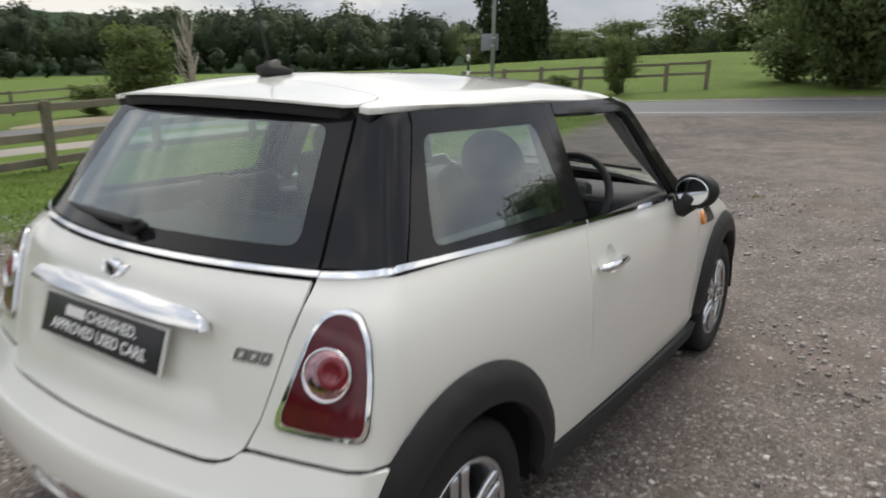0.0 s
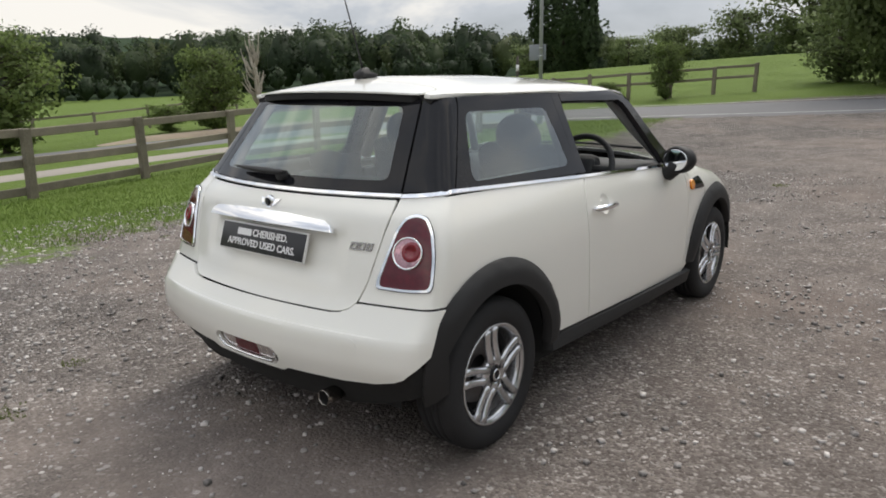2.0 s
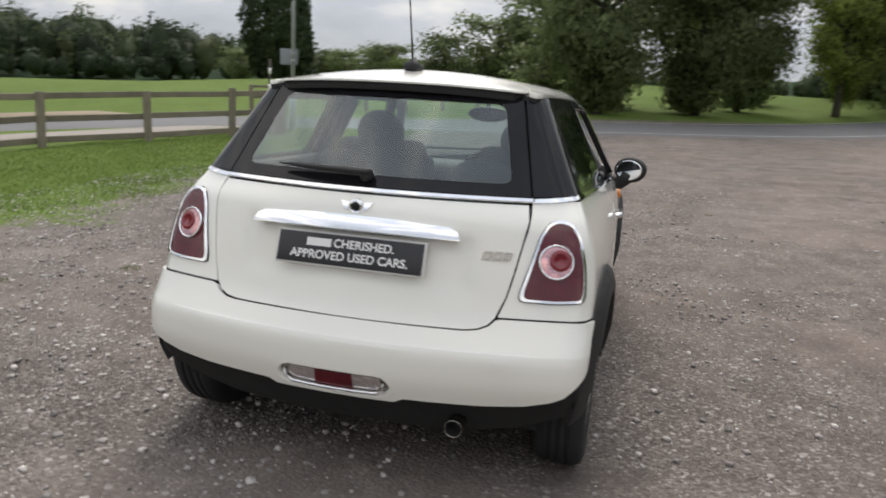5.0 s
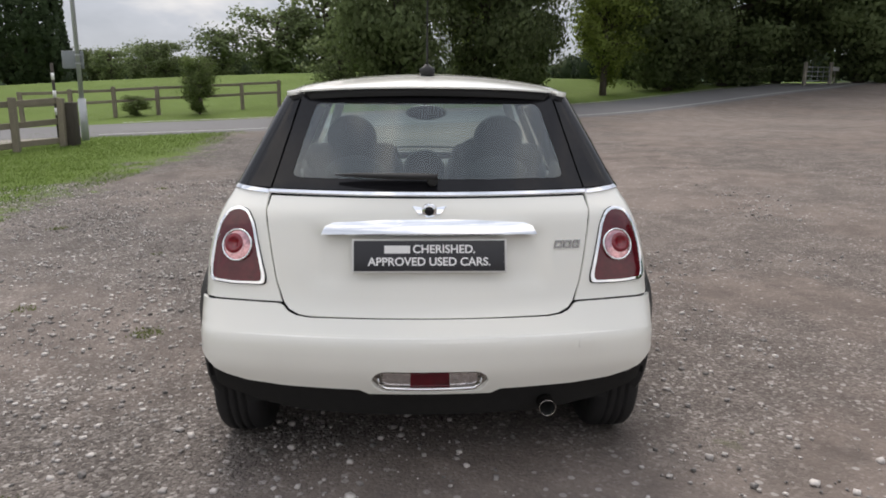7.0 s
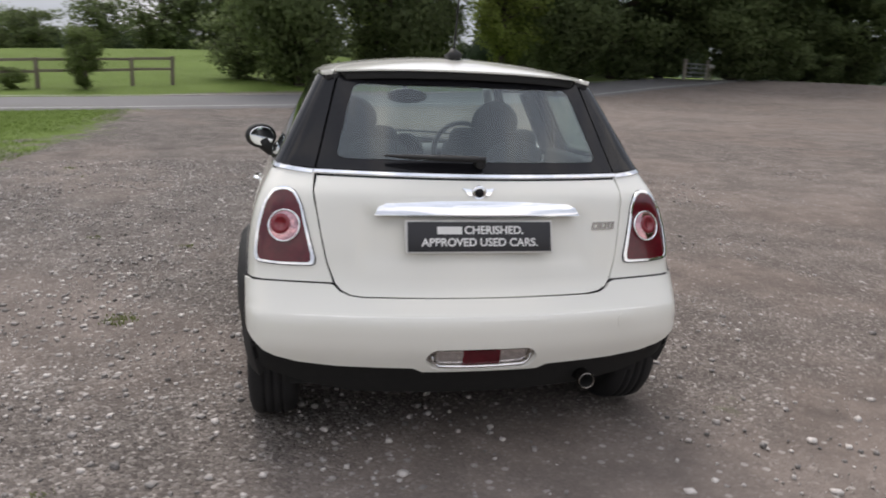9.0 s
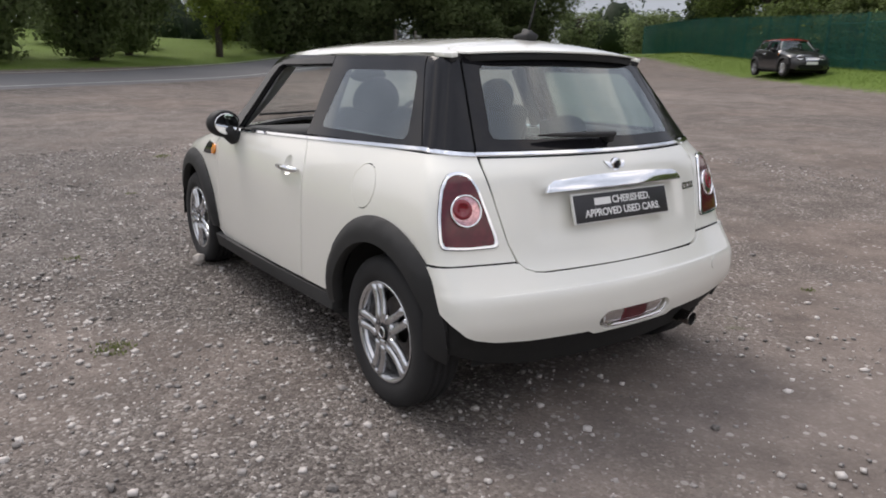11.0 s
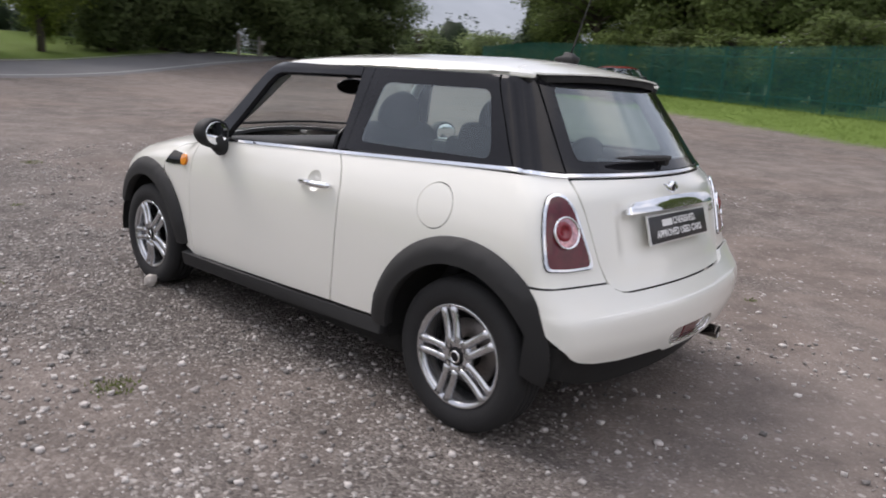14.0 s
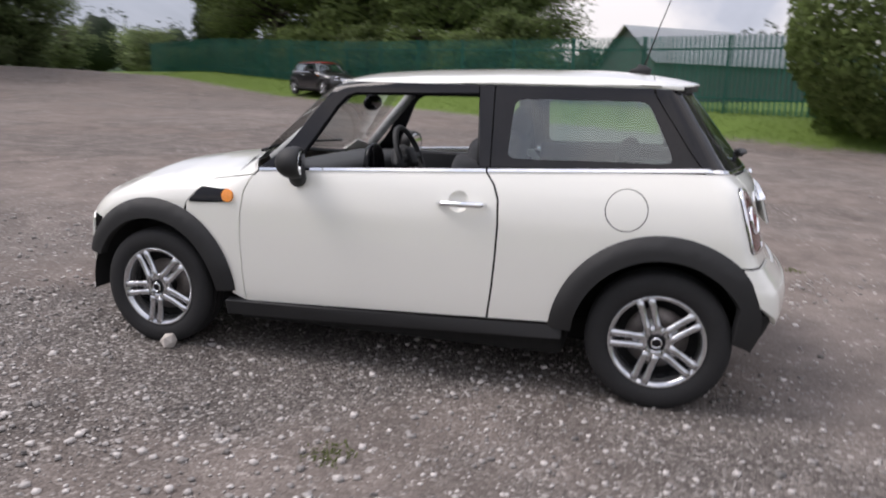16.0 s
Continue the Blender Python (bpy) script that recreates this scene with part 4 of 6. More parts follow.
        v, f = tube([(sg * 0.665, 0.80, 1.0), (sg * 0.53, 0.83, 1.30)], 0.035, 8)
        shape("pillar_lining", v, f, TRIM, car)
    bm = bmesh.new()
    bmesh.ops.create_uvsphere(bm, u_segments=20, v_segments=12, radius=1.0, matrix=pose(0.015, 1.60, 1.248, 10) @ Matrix.Diagonal((0.125, 0.030, 0.046, 1)))
    rv = part("rear_view_mirror", bm, GLOSS_BLACK, car)
    v, f = tube([(0.01, 1.615, 1.27), (0, 1.645, 1.335)], 0.014, 8)
    shape("mirror_stem", v, f, PLASTIC, rv)
    for x in (-1, 1):
        for y in (0, AXLE):
            wheel(car, x * (0.800 if y == 0 else 0.788), y, (0 if x < 0 else -12) if y == 0 else (9 if x < 0 else 30))
    return car, gate, holder


def lettering(text, size, m, mat, parent, name, extrude=0.0006):
    """Raised letters in the built-in font, as one mesh."""
    cu = bpy.data.curves.new(name, "FONT")
    cu.body, cu.size, cu.extrude, cu.align_x, cu.align_y = text, size, extrude, "CENTER", "CENTER"
    cu.offset = size * 0.02
    tmp = bpy.data.objects.new("tmp_text", cu)
    scene.collection.objects.link(tmp)
    bpy.context.view_layer.update()
    me = bpy.data.meshes.new_from_object(tmp.evaluated_get(bpy.context.evaluated_depsgraph_get()))
    bpy.data.objects.remove(tmp)
    me.transform(m)
    me.materials.clear()
    me.materials.append(mat)
    ob = new(name, me)
    ob.parent = parent
    return ob


car, gate, holder = hatch_car("hatchback_car", "cream white three-door hatchback parked on gravel, front windows open", PAINT, PAINT, 0.8, pale_plate=False)
# words on the dealer's plate: the maker's name stands as a plain bar
part("print_bar", box_bm(0.088, 0.027, 0.0016, 0.0, pose(-0.110, 0.0215, 0.0085)), WHITE_PRINT, holder, smooth=False)
lettering("CHERISHED.", 0.0395, pose(0.050, 0.0215, 0.0085), WHITE_PRINT, holder, "print_line")
lettering("APPROVED USED CARS.", 0.0395, pose(0, -0.0215, 0.0085), WHITE_PRINT, holder, "print_line")
# winged badge and model badge as plain shapes
bq = chart("rear", [(0.0, 0.958)])[0]
v, f = lathe([(0.026, -0.006), (0.026, 0.006), (0.022, 0.009), (0.0, 0.0095)], 28)
badge = shape("badge", [(a[1], bq[1] - a[0] * 1.0 - 0.002, bq[2] + a[2]) for a in v], f, CHROME, gate, "round chrome badge with wings")
v, f = lathe([(0.020, 0.006), (0.019, 0.0105), (0.0, 0.0105)], 28)
shape("badge_disc", [(a[1] * 0.85, bq[1] - a[0] - 0.002, bq[2] + a[2] * 0.85) for a in v], f, GLOSS_BLACK, badge)
for sg in (-1, 1):
    panel("badge_wing", "rear", [(sg * 0.024, 0.947), (sg * 0.034, 0.944), (sg * 0.045, 0.953), (sg * 0.058, 0.970), (sg * 0.026, 0.966)], CHROME, badge, off=0.006, step=0.02, rim=0.006)
for i, wdt in enumerate((0.030, 0.028, 0.024)):
    x0 = 0.437 + 0.034 * i
    para = lambda a, b, c, d: [(x0 + a + 0.006 * (c > 0.5), 0.823 + 0.026 * c), (x0 + b + 0.006 * (c > 0.5), 0.823 + 0.026 * c), (x0 + b + 0.006 * (d > 0.5), 0.823 + 0.026 * d), (x0 + a + 0.006 * (d > 0.5), 0.823 + 0.026 * d)]
    panel("model_badge", "rear", para(0, wdt, 0.0, 1.0), DARKENED_CHROME, gate, off=0.005, step=0.02, rim=0.005, holes=(para(0.007, wdt - 0.007, 0.25, 0.75),), label="small chrome model badge")


# ---- the ground: one sheet, level under the car, rising towards the road and the fence
FENCE_A, FENCE_B = Vector((44.0, 36.7)), Vector((13.4, -8.2))
ALONG = (FENCE_B - FENCE_A).normalized()


def ground_z(x, y):
    x0, y0 = x, y = np.asarray(x, float), np.asarray(y, float)
    r = np.hypot(x, y)
    k = np.minimum(1.0, 45.0 / np.maximum(r, 1e-6))
    x, y = x * k, y * k
    z = 0.0333 * x + 0.0146 * y - 0.00008 * x * x - 0.00043 * x * y + 0.00115 * y * y
    z = z * np.clip((r - 2.5) / 6.0, 0, 1)
    # lower ground towards the roadside trees
    ease = lambda v: np.clip(v, 0, 1) ** 2 * (3 - 2 * np.clip(v, 0, 1))
    z = z - 0.45 * ease((x0 + 5) / 15) * ease((y0 - 8) / 18) * (1 - ease((x0 - 22) / 10))
    # grass bank under the steel fence
    off = np.clip((3.6 - (FENCE_A.x - x0) * -ALONG.y - (FENCE_A.y - y0) * ALONG.x) / 3.2, 0, 1)
    return z + 0.42 * off * off * (3 - 2 * off)


def gz(x, y):
    return float(ground_z(x, y))


def ground_material():
    """Crushed stone over earth, with lawn, verge and field where they lie."""
    m = bpy.data.materials.new("gravel_and_grass")
    m.use_nodes = True
    n, l = m.node_tree.nodes, m.node_tree.links
    p = n["Principled BSDF"]
    p.inputs["Roughness"].default_value = 0.95
    p.inputs["Specular IOR Level"].default_value = 0.25
    geo = n.new("ShaderNodeNewGeometry")
    pos = geo.outputs["Position"]

    def noise_(scale, detail=4.0, rough=0.55):
        t = n.new("ShaderNodeTexNoise")
        t.inputs["Scale"].default_value, t.inputs["Detail"].default_value, t.inputs["Roughness"].default_value = scale, detail, rough
        l.new(pos, t.inputs["Vector"])
        return t.outputs["Fac"]

    def calc(op, a, b=None, c=None):
        k = n.new("ShaderNodeMath")
        k.operation = op
        for i, v in enumerate((a, b, c)):
            if v is None:
                continue
            if isinstance(v, (int, float)):
                k.inputs[i].default_value = v
            else:
                l.new(v, k.inputs[i])
        return k.outputs[0]

    def step(v, lo, hi):
        k = n.new("ShaderNodeMapRange")
        k.interpolation_type = "SMOOTHSTEP"
        k.inputs["From Min"].default_value, k.inputs["From Max"].default_value = lo, hi
        l.new(v, k.inputs["Value"])
        return k.outputs[0]

    def mix(f, a, b, way="MIX"):
        k = n.new("ShaderNodeMixRGB")
        k.blend_type = way
        for i, v in enumerate((f, a, b)):
            if isinstance(v, (int, float)):
                k.inputs[i].default_value = v
            elif isinstance(v, tuple):
                k.inputs[i].default_value = (*v, 1)
            else:
                l.new(v, k.inputs[i])
        return k.outputs[0]

    def stones(scale):
        t = n.new("ShaderNodeTexVoronoi")
        t.inputs["Scale"].default_value = scale
        l.new(pos, t.inputs["Vector"])
        sep = n.new("ShaderNodeSeparateColor")
        l.new(t.outputs["Color"], sep.inputs[0])
        return t.outputs["Distance"], sep.outputs[0], sep.outputs[1]

    sep = n.new("ShaderNodeSeparateXYZ")
    l.new(pos, sep.inputs[0])
    x, y = sep.outputs[0], sep.outputs[1]
    d1, a1, b1 = stones(72.0)
    d2, a2, b2 = stones(120.0)
    ramp = n.new("ShaderNodeValToRGB")
    r = ramp.color_ramp
    r.elements[0].position, r.elements[0].color = 0.0, (0.085, 0.075, 0.070, 1)
    r.elements[1].position, r.elements[1].color = 1.0, (0.66, 0.63, 0.60, 1)
    for at, c in ((0.35, (0.160, 0.142, 0.132, 1)), (0.68, (0.240, 0.217, 0.202, 1)), (0.88, (0.39, 0.364, 0.343, 1))):
        r.elements.new(at).color = c
    l.new(a1, ramp.inputs[0])
    ramp2 = n.new("ShaderNodeValToRGB")
    r = ramp2.color_ramp
    r.elements[0].color, r.elements[1].color = (0.085, 0.074, 0.067, 1), (0.35, 0.317, 0.294, 1)
    l.new(a2, ramp2.inputs[0])
    cover = step(calc("ADD", b1, calc("MULTIPLY", noise_(0.9, 3), 0.8)), 0.62, 0.80)
    loose = mix(cover, ramp2.outputs[0], ramp.outputs[0])
    worn = calc("MINIMUM", calc("ADD", step(noise_(0.42, 5, 0.6), 0.46, 0.60), calc("MULTIPLY_ADD", step(x, -1.5, 2.5), 0.95, -0.30)), 1.30)
    earth = mix(noise_(9.0, 6, 0.65), (0.175, 0.139, 0.120), (0.315, 0.260, 0.229))
    base = mix(calc("MULTIPLY", worn, 0.60), loose, earth)
    base = mix(step(noise_(0.16, 3), 0.42, 0.62), base, mix(0.45, base, (0.34, 0.295, 0.268)))
    d3, a3, b3 = stones(26.0)
    base = mix(calc("MULTIPLY", step(b3, 0.90, 0.94), step(d3, 0.42, 0.30)), base, (0.50, 0.47, 0.445))
    wet = step(noise_(1.7, 4, 0.6), 0.55, 0.75)
    base = mix(calc("MULTIPLY", wet, 0.45), base, (0.100, 0.088, 0.082))
    base = mix(0.11, base, (0.020, 0.018, 0.018))
    # grass: lawn by the timber fence, verge by the steel fence, fields beyond the road
    wob = calc("MULTIPLY_ADD", noise_(0.55, 5, 0.65), 5.2, -2.6)
    lawn = calc("ADD", calc("MULTIPLY_ADD", x, -1.0, -4.75), wob)
    lawn = calc("MINIMUM", lawn, calc("ADD", calc("MULTIPLY_ADD", y, -1.0, 17.6), calc("MULTIPLY", x, -0.1)))
    nrm = (-ALONG.y, ALONG.x)
    side = calc("ADD", calc("MULTIPLY_ADD", x, -nrm[0], nrm[0] * FENCE_A.x), calc("MULTIPLY_ADD", y, -nrm[1], nrm[1] * FENCE_A.y))
    verge = calc("ADD", calc("MULTIPLY_ADD", side, -1.0 if nrm[0] > 0 else 1.0, 3.4), calc("MULTIPLY", wob, 0.22))
    verge = calc("MINIMUM", verge, calc("ADD", y, 9.5))
    field = calc("ADD", calc("MULTIPLY_ADD", x, -0.55, -19.8), calc("MULTIPLY", y, 0.835))
    field = calc("MAXIMUM", field, calc("MULTIPLY_ADD", x, -1.0, -20.8))
    g = calc("MAXIMUM", calc("MAXIMUM", lawn, verge), field)
    edge = calc("ADD", g, calc("MULTIPLY_ADD", noise_(7.0, 5, 0.7), 3.0, -1.5))
    grass = step(edge, -0.15, 0.55)
    turf = mix(noise_(5.0, 6, 0.7), (0.072, 0.118, 0.020), (0.140, 0.200, 0.038))
    turf = mix(step(noise_(0.23, 4), 0.35, 0.7), turf, mix(0.5, turf, (0.105, 0.165, 0.028)))
    weeds = calc("MULTIPLY", step(noise_(1.15, 6, 0.7), 0.66, 0.74), 0.55)
    base = mix(weeds, base, (0.10, 0.115, 0.045))
    patch = mix(step(noise_(2.4, 5, 0.62), 0.36, 0.66), (0.60, 0.592, 0.585), (0.83, 0.818, 0.807))
    base = mix(1.0, base, patch, "MULTIPLY")
    l.new(mix(grass, base, turf), p.inputs["Base Color"])
    h = calc("ADD", calc("MULTIPLY", calc("SUBTRACT", 1.0, d1), cover), calc("MULTIPLY", calc("SUBTRACT", 1.0, d2), 0.45))
    h = calc("ADD", calc("MULTIPLY", h, calc("MULTIPLY_ADD", worn, -0.6, 1.0)), calc("MULTIPLY", noise_(60, 4), 0.5))
    b = n.new("ShaderNodeBump")
    b.inputs["Strength"].default_value, b.inputs["Distance"].default_value = 0.9, 0.011
    l.new(h, b.inputs["Height"])
    l.new(b.outputs[0], p.inputs["Normal"])
    return m


GROUND = ground_material()
gx = np.concatenate([np.linspace(-900, -60, 22), np.linspace(-55, -12, 60), np.linspace(-11.7, 11.7, 157), np.linspace(12, 55, 60), np.linspace(60, 900, 22)])
X, Y = np.meshgrid(gx, gx)
Z = ground_z(X, Y)
rough_ = np.array([noise.fractal(Vector((a * 1.3, b * 1.3, 0.0)), 0.9, 2.1, 4) for a, b in zip(X.ravel(), Y.ravel())]).reshape(X.shape)
Z = Z + 0.012 * rough_ * np.clip((np.hypot(X, Y - 1.2) - 1.2) / 1.0, 0.35, 1)
nx = len(gx)
ground = shape("ground", np.stack([X.ravel(), Y.ravel(), Z.ravel()], 1), [(j * nx + i, j * nx + i + 1, (j + 1) * nx + i + 1, (j + 1) * nx + i) for j in range(nx - 1) for i in range(nx - 1)], GROUND)
tagged(ground, "grey crushed stone car park with worn earth patches and grass edges", "ground", kind="structure")


# ---- roads
ASPHALT = material("asphalt", (0.138, 0.137, 0.141), 0.9, grain=60, vary=0.25, stain=0.4, bump=0.4, bump_scale=150)
ROAD_PAINT = material("road_paint", (0.36, 0.36, 0.35), 0.8, grain=25, vary=0.25, stain=2)
EARTH = material("bare_earth", (0.27, 0.22, 0.16), 0.95, grain=20, vary=0.3, stain=0.8)


def smooth_line(pts, n=40):
    """A smooth run through plan points."""
    out = []
    for i in range(len(pts) - 1):
        p0, p1, p2, p3 = (Vector(pts[min(max(j, 0), len(pts) - 1)]) for j in (i - 1, i, i + 1, i + 2))
        for k in range(n):
            t = k / n
            out.append(0.5 * (2 * p1 + (p2 - p0) * t + (2 * p0 - 5 * p1 + 4 * p2 - p3) * t * t + (3 * p1 - p0 - 3 * p2 + p3) * t ** 3))
    return out + [Vector(pts[-1])]


def ribbon(name, line, lo, hi, lift, mat, thick=0.0):
    """A strip of ground along a plan line between two offsets to its left."""
    v, f = [], []
    cols = 9 if abs(hi - lo) > 1 else 2
    for i, p in enumerate(line):
        d = (line[min(i + 1, len(line) - 1)] - line[max(i - 1, 0)]).normalized()
        for c in range(cols):
            o = lo + (hi - lo) * c / (cols - 1)
            x, y = p.x - d.y * o, p.y + d.x * o
            v.append((x, y, gz(x, y) + (lift if cols == 2 or 0 < c < cols - 1 else -0.03)))
    for i in range(len(line) - 1):
        for c in range(cols - 1):
            f.append((i * cols + c, i * cols + c + 1, (i + 1) * cols + c + 1, (i + 1) * cols + c))
    return shape(name, v, [q[::-1] for q in f], mat)


MAIN = smooth_line([(-20.5, -60), (-20, -20), (-19.6, -4), (-19.2, 5), (-18.0, 10), (-15, 14.3), (-11.8, 16.6), (-8.6, 17.6), (-5, 18.2), (-1.5, 19.4), (3.0, 22.1), (7.3, 25.8), (12, 29.8), (18, 34.8), (27, 40.5), (50, 53)], 14)
road = tagged(ribbon("road", MAIN, -2.2, 2.2, 0.030, ASPHALT), "grey asphalt country road", "road", kind="structure")
for o in (-1.55, 2.0):
    tagged(ribbon("road_edge_line", MAIN[14 * 7:], o - 0.06, o + 0.06, 0.036, ROAD_PAINT), "worn white edge line", "road marking", kind="structure")
near_posts = [(-8.6, -6.7), (-8.9, -4.4), (-9.1, -2.1), (-9.35, 0.2), (-9.75, 2.45), (-10.3, 4.62), (-11.0, 7.05), (-10.7, 9.2), (-9.7, 11.15), (-8.65, 12.9), (-8.1, 13.85)]
PAVING = material("pale_paving", (0.27, 0.245, 0.215), 0.9, grain=30, vary=0.2, stain=1.0)
PATHWAY = smooth_line([(-13.4, -12), (-13.7, -6), (-13.9, 0), (-14.0, 4.6), (-14.1, 6.8), (-13.4, 10), (-11.6, 13.5), (-9.6, 16)], 10)
tagged(ribbon("pavement", PATHWAY, -0.8, 0.8, 0.022, PAVING), "pale concrete footpath behind the timber fence", "pavement", kind="structure")
v, f = [], []
run = MAIN[14 * 3 + 8:14 * 5 + 8]
for i, p in enumerate(run):
    d = (run[min(i + 1, len(run) - 1)] - run[max(i - 1, 0)]).normalized()
    for o, z in ((2.25, -0.02), (2.45, 0.11), (2.9, 0.18), (3.3, 0.14), (3.7, -0.05)):
        x, y = p.x - d.y * o, p.y + d.x * o
        v.append((x, y, gz(x, y) + z * min(1.0, i / 4, (len(run) - 1 - i) / 4) - 0.02))
for i in range(len(run) - 1):
    f += [(i * 5 + c, (i + 1) * 5 + c, (i + 1) * 5 + c + 1, i * 5 + c + 1) for c in range(4)]
tagged(shape("road_bank", v, f, EARTH), "bare tan earth bank along the road", "bank", kind="structure")

# ---- timber
TIMBER = material("weathered_timber", (0.20, 0.175, 0.135), 0.9, grain=40, vary=0.35, stain=3, bump=0.5, bump_scale=60, random_tone=0.25)
OLD_TIMBER = material("dark_timber", (0.05, 0.043, 0.035), 0.9, grain=40, vary=0.35, stain=3, bump=0.5, bump_scale=60)
PALE_WOOD = material("pale_timber", (0.34, 0.31, 0.26), 0.9, grain=40, vary=0.3, stain=3, random_tone=0.2)
STEEL = material("galvanised_steel", (0.40, 0.42, 0.44), 0.5, 0.25, grain=30, vary=0.15)
FENCE_GREEN = material("green_steel_paint", (0.012, 0.105, 0.078), 0.45, grain=30, vary=0.2, stain=1.0, random_tone=0.3)
BOARD = material("grey_board", (0.22, 0.24, 0.26), 0.6, vary=0.1)


def between(a, b, w, h):
    """The pose and length of a board from a to b."""
    a, b = Vector(a), Vector(b)
    d = b - a
    m = Matrix.Translation((a + b) / 2) @ d.to_track_quat("Y", "Z").to_matrix().to_4x4()
    return box_bm(w, d.length, h, 0.008, m, 1)


def rail_fence(label, posts, height, rails, section=0.11, rail=(0.04, 0.10), mat=TIMBER, group="timber fences"):
    fence = empty("timber_fence", label, "fence", Matrix.Translation((posts[0][0], posts[0][1], gz(*posts[0]))), group)
    inv = fence.matrix_world.inverted()
    rnd = random.Random(len(posts) * 7 + int(posts[0][0] * 10))
    tops = []
    for x, y in posts:
        z = gz(x, y)
        hgt = height * rnd.uniform(0.96, 1.04)
        bm = box_bm(section, section, hgt + 0.2, 0.012, inv @ Matrix.Translation((x, y, z + hgt / 2 - 0.1)) @ pose(0, 0, 0, rnd.uniform(-1.5, 1.5), rnd.uniform(-1.5, 1.5), rnd.uniform(-8, 8)))
        part("post", bm, mat, fence, smooth=False)
    for (ax, ay), (bx, by) in zip(posts, posts[1:]):
        d = Vector((bx - ax, by - ay)).normalized()
        ox, oy = -d.y * section * 0.62, d.x * section * 0.62
        for r in rails:
            a = (ax + ox - d.x * 0.05, ay + oy - d.y * 0.05, gz(ax, ay) + r * height + rnd.uniform(-0.015, 0.015))
            b = (bx + ox + d.x * 0.05, by + oy + d.y * 0.05, gz(bx, by) + r * height + rnd.uniform(-0.015, 0.015))
            bm = between(inv @ Vector(a), inv @ Vector(b), *rail)
            part("rail", bm, mat, fence, smooth=False)
    return fence


rail_fence("weathered grey-brown post and rail fence beside the lawn", near_posts, 1.12, (0.91, 0.50, 0.12), 0.13, (0.045, 0.13))
rail_fence("weathered post and rail fence along the field", [(-11.9 + 2.55 * i, 20.6 + 1.45 * i + 0.25 * math.sin(i)) for i in (-0.2, 0.26, 0.69, 1.15, 1.64, 2.15, 2.63)], 0.98, (0.92, 0.55), 0.12, (0.045, 0.09))
rail_fence("low pale post and rail fence in the field", [(-25.6 - 0.35 * i, -6 + 2.6 * i) for i in range(11)], 1.0, (0.88, 0.5), 0.10, (0.04, 0.09))


# ---- pole with a board, marker post, gateposts
def pole_with_board(x, y):
    z = gz(x, y)
    t = empty("sign_pole", "tall grey steel pole with a small board, on a thick foot", "pole", Matrix.Translation((x, y, z)))
    v, f = tube([(0, 0, -0.1), (0, 0, 1.0)], 0.09, 14)
    shape("foot", v, f, STEEL, t)
    v, f = tube([(0, 0, 1.0), (0, 0, 6.8)], [0.055, 0.045], 12)
    shape("shaft", v, f, STEEL, t)
    part("board", box_bm(0.52, 0.03, 0.42, 0.01, pose(-0.15, 0.07, 1.92)), BOARD, t, "blank grey back of a sign board")
    for h in (1.82, 2.02):
        v, f = lathe([(0.062, -0.02), (0.066, -0.02), (0.066, 0.02), (0.062, 0.02)], 16)
        shape("clamp", [(a[1], a[2], a[0] + h) for a in v], f, STEEL, t)
    return t


pole_with_board(-8.2, 15.15)
thick = part("gatepost", box_bm(0.24, 0.24, 1.05, 0.03, pose(0, 0, 0.45)), OLD_TIMBER)
thick.matrix_world = Matrix.Translation((-7.95, 14.0, gz(-7.95, 14.0)))
tagged(thick, "thick dark timber gatepost at the fence's end", "post")
v, f = tube([(0, 0, -0.1), (0, 0, 1.85)], 0.035, 10)
mark = shape("marker_post", v, f, OLD_TIMBER)
mark.matrix_world = Matrix.Translation((-8.47, 14.4, gz(-8.47, 14.4)))
tagged(mark, "thin black and white marker post", "post")
for i, h in enumerate((0.75, 1.15, 1.55)):
    v, f = lathe([(0.0365, -0.08), (0.0375, -0.08), (0.0375, 0.08), (0.0365, 0.08)], 12)
    shape("band", [(a[1], a[2], a[0] + h) for a in v], f, WHITE_PRINT, mark)


